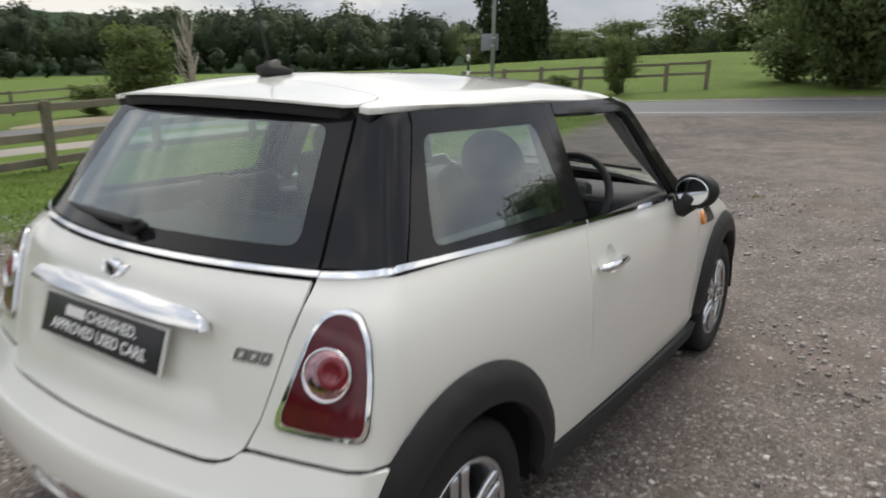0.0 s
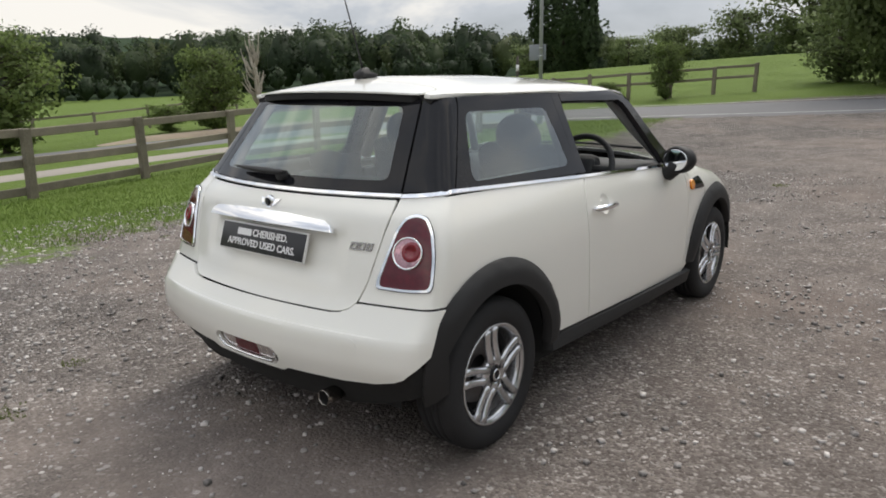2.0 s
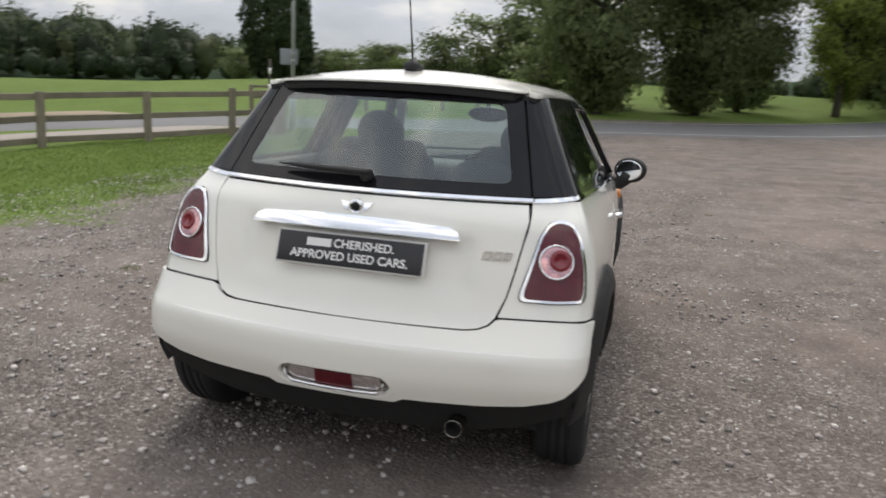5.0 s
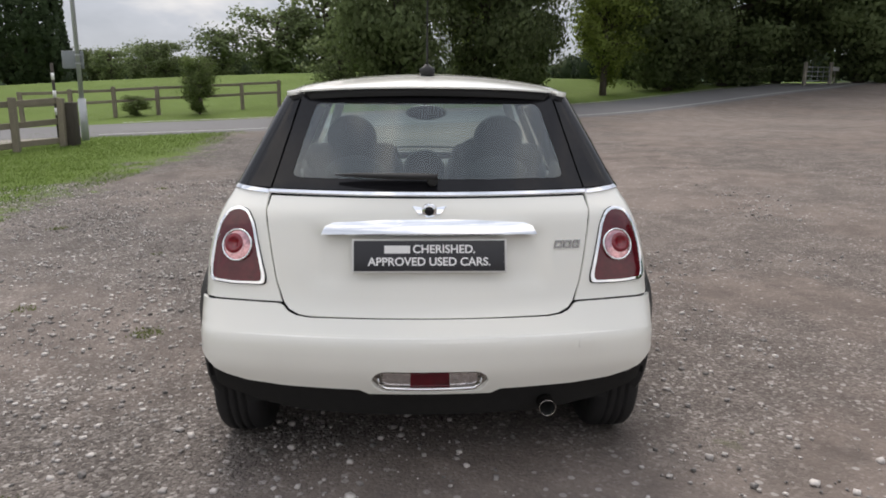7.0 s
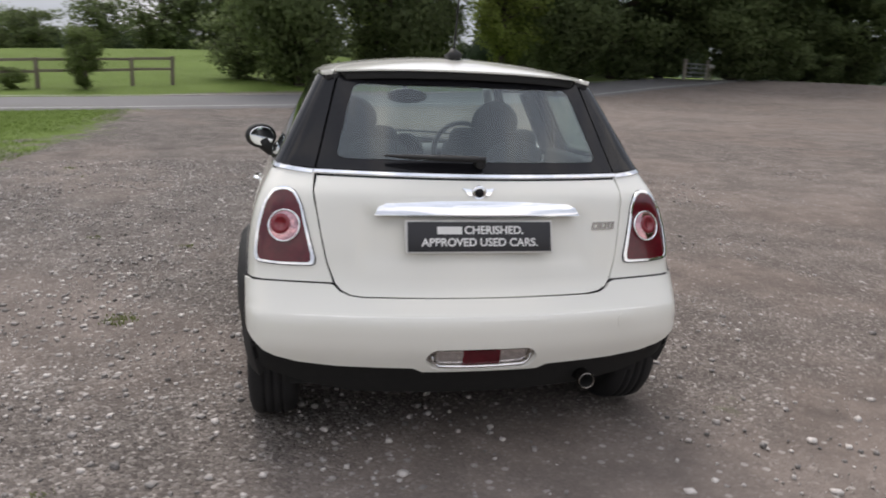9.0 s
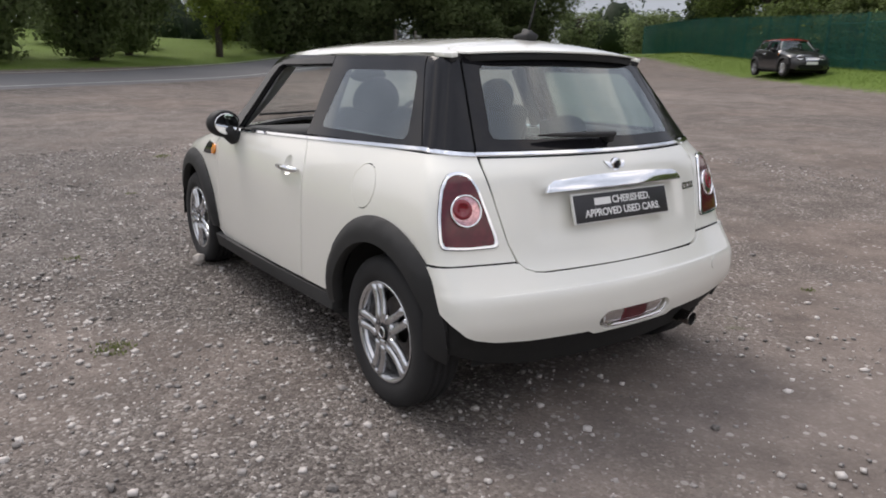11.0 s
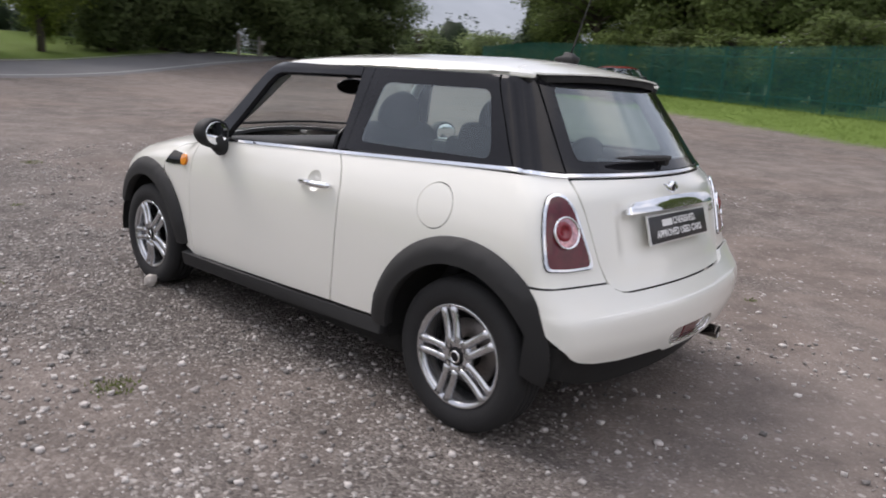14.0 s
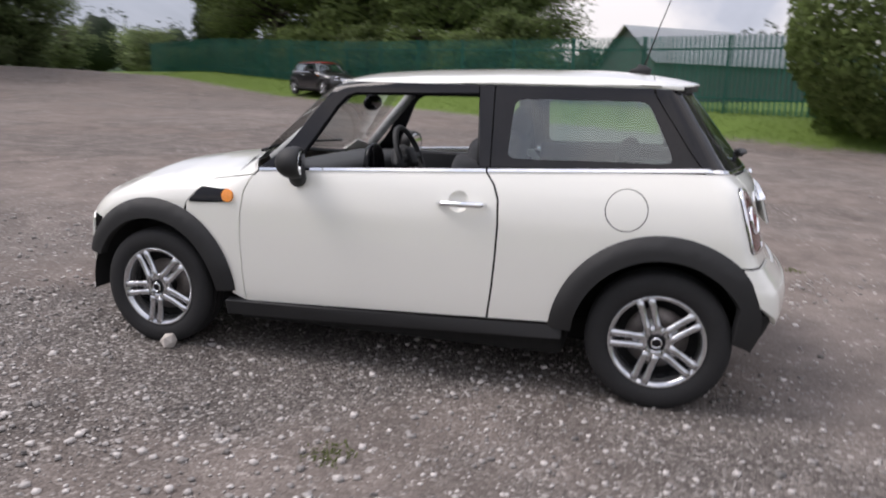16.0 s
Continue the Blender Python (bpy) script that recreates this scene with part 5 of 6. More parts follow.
# ---- steel palisade fence, pale by pale
def palisade(a, b):
    fence = empty("palisade_fence", "dark green steel palisade fence with split pointed tops", "fence", Matrix.Translation((a.x, a.y, gz(a.x, a.y))))
    inv = fence.matrix_world.inverted()
    d = (b - a).normalized()
    turn = math.degrees(math.atan2(d.y, d.x))
    length = (b - a).length
    h = 2.15
    w, t = 0.036, 0.012
    prof = [(-w, 0), (-w * 0.35, t * 1.6), (w * 0.35, t * 1.6), (w, 0)]
    v = [(px, py, 0.04) for px, py in prof] + [(px, py, h - 0.10) for px, py in prof] + [(-w * 0.55, 0, h), (0, t * 1.2, h - 0.06), (w * 0.55, 0, h)]
    v += [(px, py - 0.004, pz) for px, py, pz in v]
    f = [(0, 1, 5, 4), (1, 2, 6, 5), (2, 3, 7, 6), (4, 5, 9, 8), (5, 6, 9), (6, 7, 10, 9)]
    f += [tuple(i + 11 for i in q[::-1]) for q in f] + [(0, 4, 15, 11), (7, 3, 14, 18)]
    pale = None
    n = int(length / 0.145)
    for i in range(n):
        p = a + d * (0.145 * (i + 0.5))
        m = inv @ Matrix.Translation((p.x, p.y, gz(p.x, p.y))) @ pose(0, 0, 0, 0, 0, turn)
        if pale is None:
            pale = shape("pale", v, f, FENCE_GREEN, fence, smooth=False)
            ob = pale
        else:
            ob = new("pale", pale.data)
            ob.parent = fence
        ob.matrix_local = m
    step_ = 2.75
    k = int(length / step_) + 1
    for i in range(k):
        p = a + d * (i * step_) + Vector((d.y, -d.x)) * -0.06
        part("post", box_bm(0.10, 0.055, h + 0.05, 0.006, inv @ Matrix.Translation((p.x, p.y, gz(p.x, p.y) + h / 2 - 0.05)) @ pose(0, 0, 0, 0, 0, turn), 1), FENCE_GREEN, fence, smooth=False)
        if i < k - 1:
            q = a + d * ((i + 1) * step_) + Vector((d.y, -d.x)) * -0.06
            for r in (0.42, 1.75):
                part("rail", between(inv @ Vector((p.x, p.y, gz(p.x, p.y) + r)), inv @ Vector((q.x, q.y, gz(q.x, q.y) + r)), 0.045, 0.05), FENCE_GREEN, fence, smooth=False)
    return fence


palisade(FENCE_A, FENCE_B)

# ---- shed behind the fence
TIN = material("pale_tin_roof", (0.31, 0.33, 0.34), 0.5, 0.3, grain=20, vary=0.2, stain=0.7)
SHED_WALL = material("grey_green_cladding", (0.075, 0.095, 0.085), 0.8, grain=20, vary=0.2, stain=0.8)
shed_at = Vector((27.5, 1.05, 0))
shed = empty("shed", "long low shed with a pale corrugated gable roof behind the fence", "shed", Matrix.Translation((shed_at.x, shed_at.y, gz(shed_at.x, shed_at.y))) @ pose(0, 0, 0, 0, 0, math.degrees(math.atan2(-0.80, 0.60)) - 90))
SW, SL, EAVE, RIDGE = 1.9, 9.0, 1.60, 3.0
part("wall", box_bm(0.12, SL, EAVE, 0.0, pose(-SW, SL / 2, EAVE / 2)), SHED_WALL, shed, smooth=False)
part("wall", box_bm(0.12, SL, EAVE, 0.0, pose(SW, SL / 2, EAVE / 2)), SHED_WALL, shed, smooth=False)
for y in (0.06, SL - 0.06):
    v = [(-SW, y - 0.06, 0), (SW, y - 0.06, 0), (SW, y - 0.06, EAVE), (0, y - 0.06, RIDGE - 0.04), (-SW, y - 0.06, EAVE)]
    v += [(a, b + 0.12, c) for a, b, c in v]
    shape("gable_wall", v, [(0, 1, 2, 3, 4), (9, 8, 7, 6, 5)] + [(i, (i + 1) % 5 + 5 - 0, i + 5)[:0] or (i, i + 5, (i + 1) % 5 + 5, (i + 1) % 5) for i in range(5)], SHED_WALL, shed, smooth=False)
for sg in (-1, 1):
    v, f = [], []
    n = 110
    for i in range(n + 1):
        y = -0.2 + (SL + 0.4) * i / n
        rip = 0.018 * math.cos(i * math.pi * 0.9)
        for t in (0, 1):
            v.append((sg * (SW + 0.25) * t, y, RIDGE - (RIDGE - EAVE + 0.14) * t + rip))
            v.append((sg * (SW + 0.25) * t, y, RIDGE - (RIDGE - EAVE + 0.14) * t + rip - 0.03))
    for i in range(n):
        o = i * 4
        f += [(o, o + 2, o + 6, o + 4), (o + 1, o + 5, o + 7, o + 3), (o + 2, o + 3, o + 7, o + 6)]
    shape("roof_slope", v, f, TIN, shed)


# ---- planting
def leaf_material(name, colour, vary=0.5, island=0.35, stain=0.35):
    m = material(name, colour, 0.65, grain=3.0, vary=vary, stain=stain, island=island, random_tone=0.12)
    p = m.node_tree.nodes["Principled BSDF"]
    p.inputs["Specular IOR Level"].default_value = 0.25
    n, l = m.node_tree.nodes, m.node_tree.links
    through_, both = n.new("ShaderNodeBsdfTranslucent"), n.new("ShaderNodeMixShader")
    both.inputs[0].default_value = 0.5
    l.new(p.inputs["Base Color"].links[0].from_socket, through_.inputs[0])
    l.new(p.outputs[0], both.inputs[1])
    l.new(through_.outputs[0], both.inputs[2])
    l.new(both.outputs[0], n["Material Output"].inputs[0])
    return m


DARK_LEAF = leaf_material("dark_foliage", (0.160, 0.205, 0.090))
MID_LEAF = leaf_material("foliage", (0.135, 0.184, 0.059))
LIGHT_LEAF = leaf_material("light_foliage", (0.230, 0.290, 0.070))
PINE_LEAF = leaf_material("conifer_foliage", (0.076, 0.110, 0.057))
BARK = material("bark", (0.075, 0.062, 0.050), 0.95, grain=12, vary=0.4, stain=1.5, bump=0.7, bump_scale=25)


def leaf_quads(centres, size, rng, normals, loose=0.55):
    """Bent leaf sprays, two triangles each, lying roughly square to the given normals."""
    n = len(centres)
    c = normals + rng.normal(size=(n, 3)) * loose
    c /= np.linalg.norm(c, axis=1)[:, None]
    a = np.cross(c, rng.normal(size=(n, 3)))
    a /= np.linalg.norm(a, axis=1)[:, None]
    b = np.cross(c, a)
    s = (size * rng.uniform(0.55, 1.35, n))[:, None]
    P = np.stack([centres - a * s * 0.5, centres - b * s * 0.34 - c * s * 0.10, centres + a * s * 0.55, centres + b * s * 0.34 - c * s * 0.10], 1)
    return P.reshape(-1, 3), np.arange(n * 4).reshape(-1, 4)


def quad_mesh(name, P, F, mat, parent=None, normals=None):
    me = bpy.data.meshes.new(name)
    me.vertices.add(len(P))
    me.vertices.foreach_set("co", np.asarray(P, np.float32).ravel())
    k = F.shape[1]
    me.loops.add(F.size)
    me.loops.foreach_set("vertex_index", F.astype(np.int32).ravel())
    me.polygons.add(len(F))
    me.polygons.foreach_set("loop_start", np.arange(0, F.size, k, dtype=np.int32))
    me.update(calc_edges=True)
    me.materials.append(mat)
    if normals is not None:
        me.polygons.foreach_set("use_smooth", [True] * len(me.polygons))
        me.normals_split_custom_set_from_vertices(normals.tolist())
    ob = new(name, me)
    ob.parent = parent
    return ob


def tree(name, label, height, radius, mat, seed, leaves=6500, size=0.26, form="round", low=0.18):
    """Tapered trunk, limbs that fork, and a crown of many leaf sprays gathered in clumps."""
    rng = np.random.default_rng(seed)
    t = empty(name, label, "tree")
    lean = rng.uniform(-0.25, 0.25, 2)
    pts = [(lean[0] * k * k, lean[1] * k * k, height * 0.92 * k - 0.2) for k in np.linspace(0, 1, 7)]
    v, f = tube(pts, [height * 0.024 * (1 - 0.9 * k) + 0.012 for k in np.linspace(0, 1, 7)], 9)
    pieces, tips = [(v, f)], []
    for i in range(60):
        k = rng.uniform(low, 0.97)
        ang = rng.uniform(0, 2 * math.pi)
        if form == "round":
            reach = radius * math.sqrt(max(0.05, 1 - ((k - 0.56) / 0.52) ** 2)) * rng.uniform(0.55, 1.08)
            rise = rng.uniform(0.05, 0.5)
        else:
            reach = radius * (1.0 - 0.88 * (k - low) / (1 - low)) * rng.uniform(0.7, 1.1)
            rise = rng.uniform(-0.15, 0.15)
        a = Vector((lean[0] * k * k, lean[1] * k * k, height * 0.9 * k))
        b = a + Vector((math.cos(ang) * reach, math.sin(ang) * reach, rise * reach))
        m = (a + b) / 2 + Vector((0, 0, 0.06 * reach))
        v, f = tube([a, m, b], [0.045 * height * 0.25, 0.03 * height * 0.2, 0.008], 5)
        pieces.append((v, f))
        tips += [b, m + (b - m) * 0.45, m]
    v, f = merge(*pieces)
    shape("trunk", v, f, BARK, t)
    tips = np.array([tuple(p) for p in tips])
    spread = radius * (0.30 if form == "round" else 0.22)
    which = rng.integers(0, len(tips), leaves)
    off = rng.normal(size=(leaves, 3))
    off *= (spread * rng.uniform(0.3, 1.0, leaves) / np.linalg.norm(off, axis=1) ** 0.7)[:, None]
    off[:, 2] *= 0.75
    C = tips[which] + off
    away = C - np.array([0, 0, height * 0.45])
    away /= np.linalg.norm(away, axis=1)[:, None]
    own = off / np.linalg.norm(off, axis=1)[:, None]
    N = away * 0.50 + own * 0.75 + (0, 0, 0.15) + rng.normal(size=C.shape) * 0.10
    N /= np.linalg.norm(N, axis=1)[:, None]
    ok = C[:, 2] > height * low * 0.35
    C, N = C[ok], N[ok]
    P, F = leaf_quads(C, size, rng, N)
    quad_mesh("crown", P, F, mat, t, np.repeat(N, 4, axis=0))
    return t


def set_tree(src, x, y, scale=1.0, turn=0.0, flat=1.0, sink=0.0):
    t = copy_thing(src, Matrix.Translation((x, y, gz(x, y) - sink)) @ pose(0, 0, 0, 0, 0, turn))
    t.scale = (scale * flat, scale * flat, scale)
    return t


def plant(kind, places):
    """The first place takes the made tree itself, the others its copies."""
    for i, (x, y, s, a, fl) in enumerate(places):
        if i:
            set_tree(kind, x, y, s, a, fl)
    x, y, s, a, fl = places[0]
    kind.matrix_world = Matrix.Translation((x, y, gz(x, y))) @ pose(0, 0, 0, 0, 0, a)
    kind.scale = (s * fl, s * fl, s)


roadside = tree("roadside_tree", "tall dark broadleaf tree with foliage to the ground beside the road", 11, 3.9, DARK_LEAF, 3, 38000, 0.21, low=0.03)
tagged(roadside, group="roadside trees")
plant(roadside, [(-0.8, 26.0, 1.0, 0, 0.80), (3.0, 29.0, 0.95, 80, 0.78), (5.0, 32.5, 1.0, 150, 0.62), (13.2, 35.2, 1.12, 30, 0.92), (17.4, 38.2, 1.18, 260, 0.95), (21.4, 40.0, 1.15, 210, 0.95), (25.6, 38.6, 1.22, 300, 1.0), (29.5, 42.5, 1.2, 120, 1.05), (33.5, 42.5, 1.15, 10, 1.0), (36.8, 41.6, 1.0, 190, 0.9), (14.5, 46.0, 1.05, 55, 1.0)])
lighter = tree("yellow_green_tree", "lighter yellow-green broadleaf tree in the roadside row", 9.5, 2.7, LIGHT_LEAF, 5, 18000, 0.17, low=0.08)
plant(lighter, [(9.2, 33.0, 0.95, 0, 0.80), (4.2, 47.0, 0.95, 90, 1.1)])
behind = tree("woodland_tree", "tall broadleaf tree leaning over the green steel fence", 12, 4.3, MID_LEAF, 8, 25000, 0.20, low=0.06)
tagged(behind, group="trees behind the steel fence")
plant(behind, [(31.8, 10.2, 0.92, 0, 1.0), (34.2, 14.8, 1.1, 70, 1.0), (36.8, 19.2, 1.12, 140, 1.0), (39.6, 23.6, 1.05, 220, 1.0), (42.6, 28.0, 0.85, 300, 0.95), (32.8, 6.0, 0.72, 33, 0.95), (41, 17, 1.2, 20, 1.0), (37, 9, 1.1, 260, 1.1)])


def clipped_hedge(x, y, height, radius, leaves, size, seed, mat=MID_LEAF, name="tall_hedge", label="dense clipped green conifer hedge beside the fence", taper=0.0, ragged=0.10):
    """A tall rounded hedge: short trunk, dense lumpy shell of small sprays."""
    rng = np.random.default_rng(seed)
    t = empty(name, label, name.split("_")[-1], Matrix.Translation((x, y, gz(x, y))))
    v, f = tube([(0, 0, -0.2), (0, 0, height * 0.8)], [0.16, 0.05], 8)
    shape("trunk", v, f, BARK, t)
    d = rng.normal(size=(leaves, 3))
    d /= np.linalg.norm(d, axis=1)[:, None]
    lump = np.array([noise.fractal(Vector(q) * 3.2, 0.8, 2.0, 4) for q in d])
    r = 1.0 + ragged * lump - 0.16 * rng.uniform(size=leaves) ** 2
    C = np.sign(d) * np.abs(d) ** 0.8 * r[:, None] * (radius, radius, height * 0.52) + (0, 0, height * 0.50)
    C[:, :2] *= (1 - taper * np.clip(C[:, 2] / height, 0, 1))[:, None]
    N = d + rng.normal(size=d.shape) * 0.2 + (0, 0, 0.1)
    N /= np.linalg.norm(N, axis=1)[:, None]
    ok = C[:, 2] > 0.02
    P, F = leaf_quads(C[ok], size, rng, N[ok])
    quad_mesh("crown", P, F, mat, t, np.repeat(N[ok], 4, axis=0))
    return t


clipped_hedge(13.4, -5.2, 6.2, 2.45, 42000, 0.13, 21)
clipped_hedge(-31.5, 57.5, 16.5, 3.4, 18000, 0.40, 22, PINE_LEAF, "conifer", "dense dark conifer with a narrow ragged crown", 0.5, 0.22)
clipped_hedge(44.5, 30.5, 10.0, 2.4, 9000, 0.36, 23, PINE_LEAF, "conifer", "dense dark conifer with a narrow ragged crown", 0.5, 0.22)
bush = tree("bush", "small round green bush in rough grass", 2.0, 0.85, MID_LEAF, 15, 7000, 0.075, low=0.06)
tagged(bush, category="bush")
plant(bush, [(-7.5, 22.3, 1.0, 0, 0.75), (-21.5, 13.6, 1.55, 40, 1.0), (-23.6, 13.0, 0.55, 80, 1.7), (-23.0, 6.9, 2.0, 130, 1.15), (-23.8, 4.0, 2.1, 200, 1.2), (-24.6, 0.8, 2.0, 20, 1.2), (-22.6, 14.4, 0.6, 170, 1.7), (-9.6, 22.2, 0.35, 0, 1.8), (27.2, 5.4, 1.75, 15, 1.2), (27.9, 8.0, 1.4, 100, 1.4), (29.2, 10.8, 1.5, 190, 1.5), (31.3, 14.0, 1.5, 60, 1.5), (33.4, 17.2, 1.5, 300, 1.5)])
copse = tree("field_tree", "round green hedgerow tree in the fields", 5.6, 2.7, DARK_LEAF, 17, 3500, 0.28, low=0.03)
tagged(copse, group="hedgerow trees")
plant(copse, [(-22.8, 52.5, 0.46, 0, 1.2), (-21.0, 58.8, 0.62, 50, 1.3), (-16.6, 60, 0.80, 100, 1.3), (-27, 60, 0.55, 10, 1.4), (-12.5, 64, 1.20, 160, 1.3), (-32, 58, 0.5, 200, 1.3), (-8.3, 66, 1.65, 250, 1.2), (-38, 62, 0.6, 290, 1.3), (-26, 68, 0.7, 120, 1.4), (56, 46, 0.8, 0, 1.3), (62, 52, 0.85, 70, 1.3), (58, 58, 0.9, 140, 1.3), (66, 44, 0.8, 210, 1.3)] + [(FENCE_A.x + ALONG.x * k - ALONG.y * 1.5, FENCE_A.y + ALONG.y * k + ALONG.x * 1.5, 0.34 + 0.10 * math.sin(k * 3.1), k * 50, 1.25) for k in (3, 6, 9, 12, 15, 18, 21, 24, 27)] + [(x, y, 0.42 + 0.08 * math.sin(x * 7), x * 40, 1.35) for x, y in ((-3.2, 27.9), (-0.6, 29.6), (2.6, 36.4), (6.2, 37.0), (14.8, 37.0), (18.6, 37.4), (26.6, 38.0), (29.6, 38.6), (33.0, 39.4))])
rng = np.random.default_rng(31)
limbs = [tube([(0, 0, -0.1), (0.05, 0, 0.8), (-0.08, 0.05, 1.5), (0.02, 0, 2.2)], [0.11, 0.09, 0.06, 0.012], 8)]
for i in range(34):
    h = 0.5 + 1.5 * i / 34
    a, r = rng.uniform(0, 2 * math.pi), rng.uniform(0.18, 0.42) * (1.25 - 0.4 * h / 2)
    c, s_ = math.cos(a) * r, math.sin(a) * r
    limbs.append(tube([(-0.02, 0.02, h), (c * 0.5, s_ * 0.5, h + 0.12), (c * 0.8, s_ * 0.8, h + 0.34), (c * 0.9 + rng.normal() * 0.05, s_, h + 0.34 + rng.uniform(0.1, 0.4))], [0.035, 0.026, 0.018, 0.006], 5))
v, f = merge(*limbs)
dead = shape("dead_tree", v, f, PALE_WOOD)
dead.matrix_world = Matrix.Translation((-19.9, 14.45, gz(-19.9, 14.45) + 0.2)) @ Matrix.Diagonal((1.25, 1.25, 1.25, 1))
tagged(dead, "bare grey dead tree stump with broken branches", "tree")

# far woods on rising ground, all round: crowns made of leafy clumps
def rise_(r, a):
    k = 0.3 + 0.7 * min(1.0, max(0.0, (a - 2.0) / 0.35))
    return 0.082 * k * max(r - 128, 0)


def ball(rings=8, around_=12):
    v = [(math.sin(a) * math.cos(b), math.sin(a) * math.sin(b), math.cos(a)) for a in np.linspace(0.05, math.pi - 0.05, rings) for b in np.linspace(0, 2 * math.pi, around_ + 1)[:-1]]
    f = [(i * around_ + j, (i + 1) * around_ + j, (i + 1) * around_ + (j + 1) % around_, i * around_ + (j + 1) % around_) for i in range(rings - 1) for j in range(around_)]
    return np.array(v), np.array(f)


BALL_V, BALL_F = ball()


def far_crowns(name, count, turn, reach, leaves, size, mat, seed, tall=(7.5, 12.0)):
    rng = np.random.default_rng(seed)
    C, N, B, BN = [], [], [], []
    for i in range(count):
        a, r = rng.uniform(*turn), reach[0] + (reach[1] - reach[0]) * rng.uniform() ** 1.2
        x, y = r * math.cos(a), r * math.sin(a)
        h = rng.uniform(*tall)
        w = h * rng.uniform(0.30, 0.46)
        k = 14
        d = rng.normal(size=(k, 3))
        d[:, 2] += 0.25
        d /= np.linalg.norm(d, axis=1)[:, None]
        centre = d * rng.uniform(0.45, 0.78, k)[:, None]
        own = rng.normal(size=(leaves, 3))
        own /= np.linalg.norm(own, axis=1)[:, None]
        j = rng.integers(0, k, leaves)
        q = centre[j] + own * (rng.uniform(0.24, 0.42, k)[j] * rng.uniform(0.85, 1.1, leaves))[:, None]
        C.append(np.array([x, y, float(ground_z(x, y)) + float(rise_(r, a)) + h * 0.48]) + q * (w, w, h * 0.5))
        u = BALL_V
        near = np.max(np.sum(u[:, None] * d[None], 2), 1)
        size_ = 0.62 + 0.38 * np.clip((near - 0.6) / 0.4, 0, 1)
        B.append(np.array([x, y, float(ground_z(x, y)) + float(rise_(r, a)) + h * 0.43]) + u * size_[:, None] * (w * 0.60, w * 0.60, h * 0.40))
        BN.append(u)
        n = own * 0.75 + d[j] * 0.35 + (0, 0, 0.15)
        N.append(n / np.linalg.norm(n, axis=1)[:, None])
    C, N = np.concatenate(C), np.concatenate(N)
    P, F = leaf_quads(C, size, rng, N)
    core = np.concatenate(B).reshape(-1, 3)
    faces = (BALL_F[None] + (np.arange(count) * len(BALL_V))[:, None, None]).reshape(-1, 4)
    P, F = np.concatenate([P, core]), np.concatenate([F, faces + len(P)])
    ob = quad_mesh(name, P, F, mat, None, np.concatenate([np.repeat(N, 4, axis=0), np.concatenate(BN)]))
    return tagged(ob, "distant mixed broadleaf woods on rising ground", "woods", kind="stuff")


FAR_MID = leaf_material("far_foliage_mid", (0.062, 0.090, 0.040), 0.4, 0.20, 0.12)
FAR_DARK = leaf_material("far_foliage_dark", (0.042, 0.064, 0.034), 0.4, 0.20, 0.12)
FAR_PALE = leaf_material("far_foliage_pale", (0.086, 0.112, 0.046), 0.4, 0.20, 0.12)
far_crowns("far_woods", 150, (2.02, 3.3), (126, 235), 360, 0.72, FAR_MID, 41)
far_crowns("far_woods", 160, (2.02, 3.3), (122, 240), 360, 0.72, FAR_DARK, 42)
far_crowns("far_woods", 60, (2.02, 3.3), (120, 220), 360, 0.72, FAR_PALE, 43, (6.0, 9.0))
far_crowns("far_woods", 200, (-1.0, 1.35), (110, 230), 220, 0.75, FAR_DARK, 44)
far_crowns("far_woods", 110, (1.35, 2.02), (165, 245), 300, 0.75, FAR_MID, 47, (5.0, 8.5))
far_crowns("far_woods", 95, (2.0, 3.3), (114, 122), 160, 0.55, FAR_DARK, 46, (2.6, 5.0))
# unseen woods behind the car's rear, added only to show in reflections
far_crowns("far_woods", 80, (-3.0, -1.0), (110, 230), 110, 1.2, FAR_MID, 45)
HILL = material("distant_hill", (0.045, 0.064, 0.042), 1.0, grain=0.35, vary=0.3, stain=0.05)
v, f = [], []
n = 720
for i in range(n):
    a = 2 * math.pi * i / n
    c, s = math.cos(a), math.sin(a)
    g = gz(100 * c, 100 * s)
    h = 28 + 14 * noise.noise(Vector((c * 2.2, s * 2.2, 3.1))) + 15 * math.exp(-((a - 2.72) / 0.22) ** 2) + 1.6 * noise.noise(Vector((c * 60, s * 60, 9.0))) + 0.9 * noise.noise(Vector((c * 170, s * 170, 4.0)))
    for r, z in ((118, g - 0.6), (128, g), (250, g + float(rise_(250, a))), (420, h * 0.60), (620, h * (0.5 if a < 2.1 else 1.0)), (640, -5)):
        v.append((r * c, r * s, z))
for i in range(n):
    for k in range(5):
        f.append((i * 6 + k, i * 6 + k + 1, (i + 1) % n * 6 + k + 1, (i + 1) % n * 6 + k))
hills = shape("backdrop", v, f, HILL)
HILL.node_tree.nodes["Principled BSDF"].inputs["Specular IOR Level"].default_value = 0.0
tagged(hills, "low wooded hills on the horizon", "hills", kind="structure")

# ---- the second car by the fence
fwd = Vector((-0.565, -0.825))
spot = Vector((25.7, 13.85)) - fwd * 1.23
hatch_car("parked_car", "small black hatchback with a red roof parked by the fence", DARK_PAINT, RED_PAINT, 1.8, Matrix.Translation((spot.x, spot.y, gz(25.7, 13.85))) @ pose(0, 0, 0, 0, 0, math.degrees(math.atan2(-fwd.x, fwd.y))))

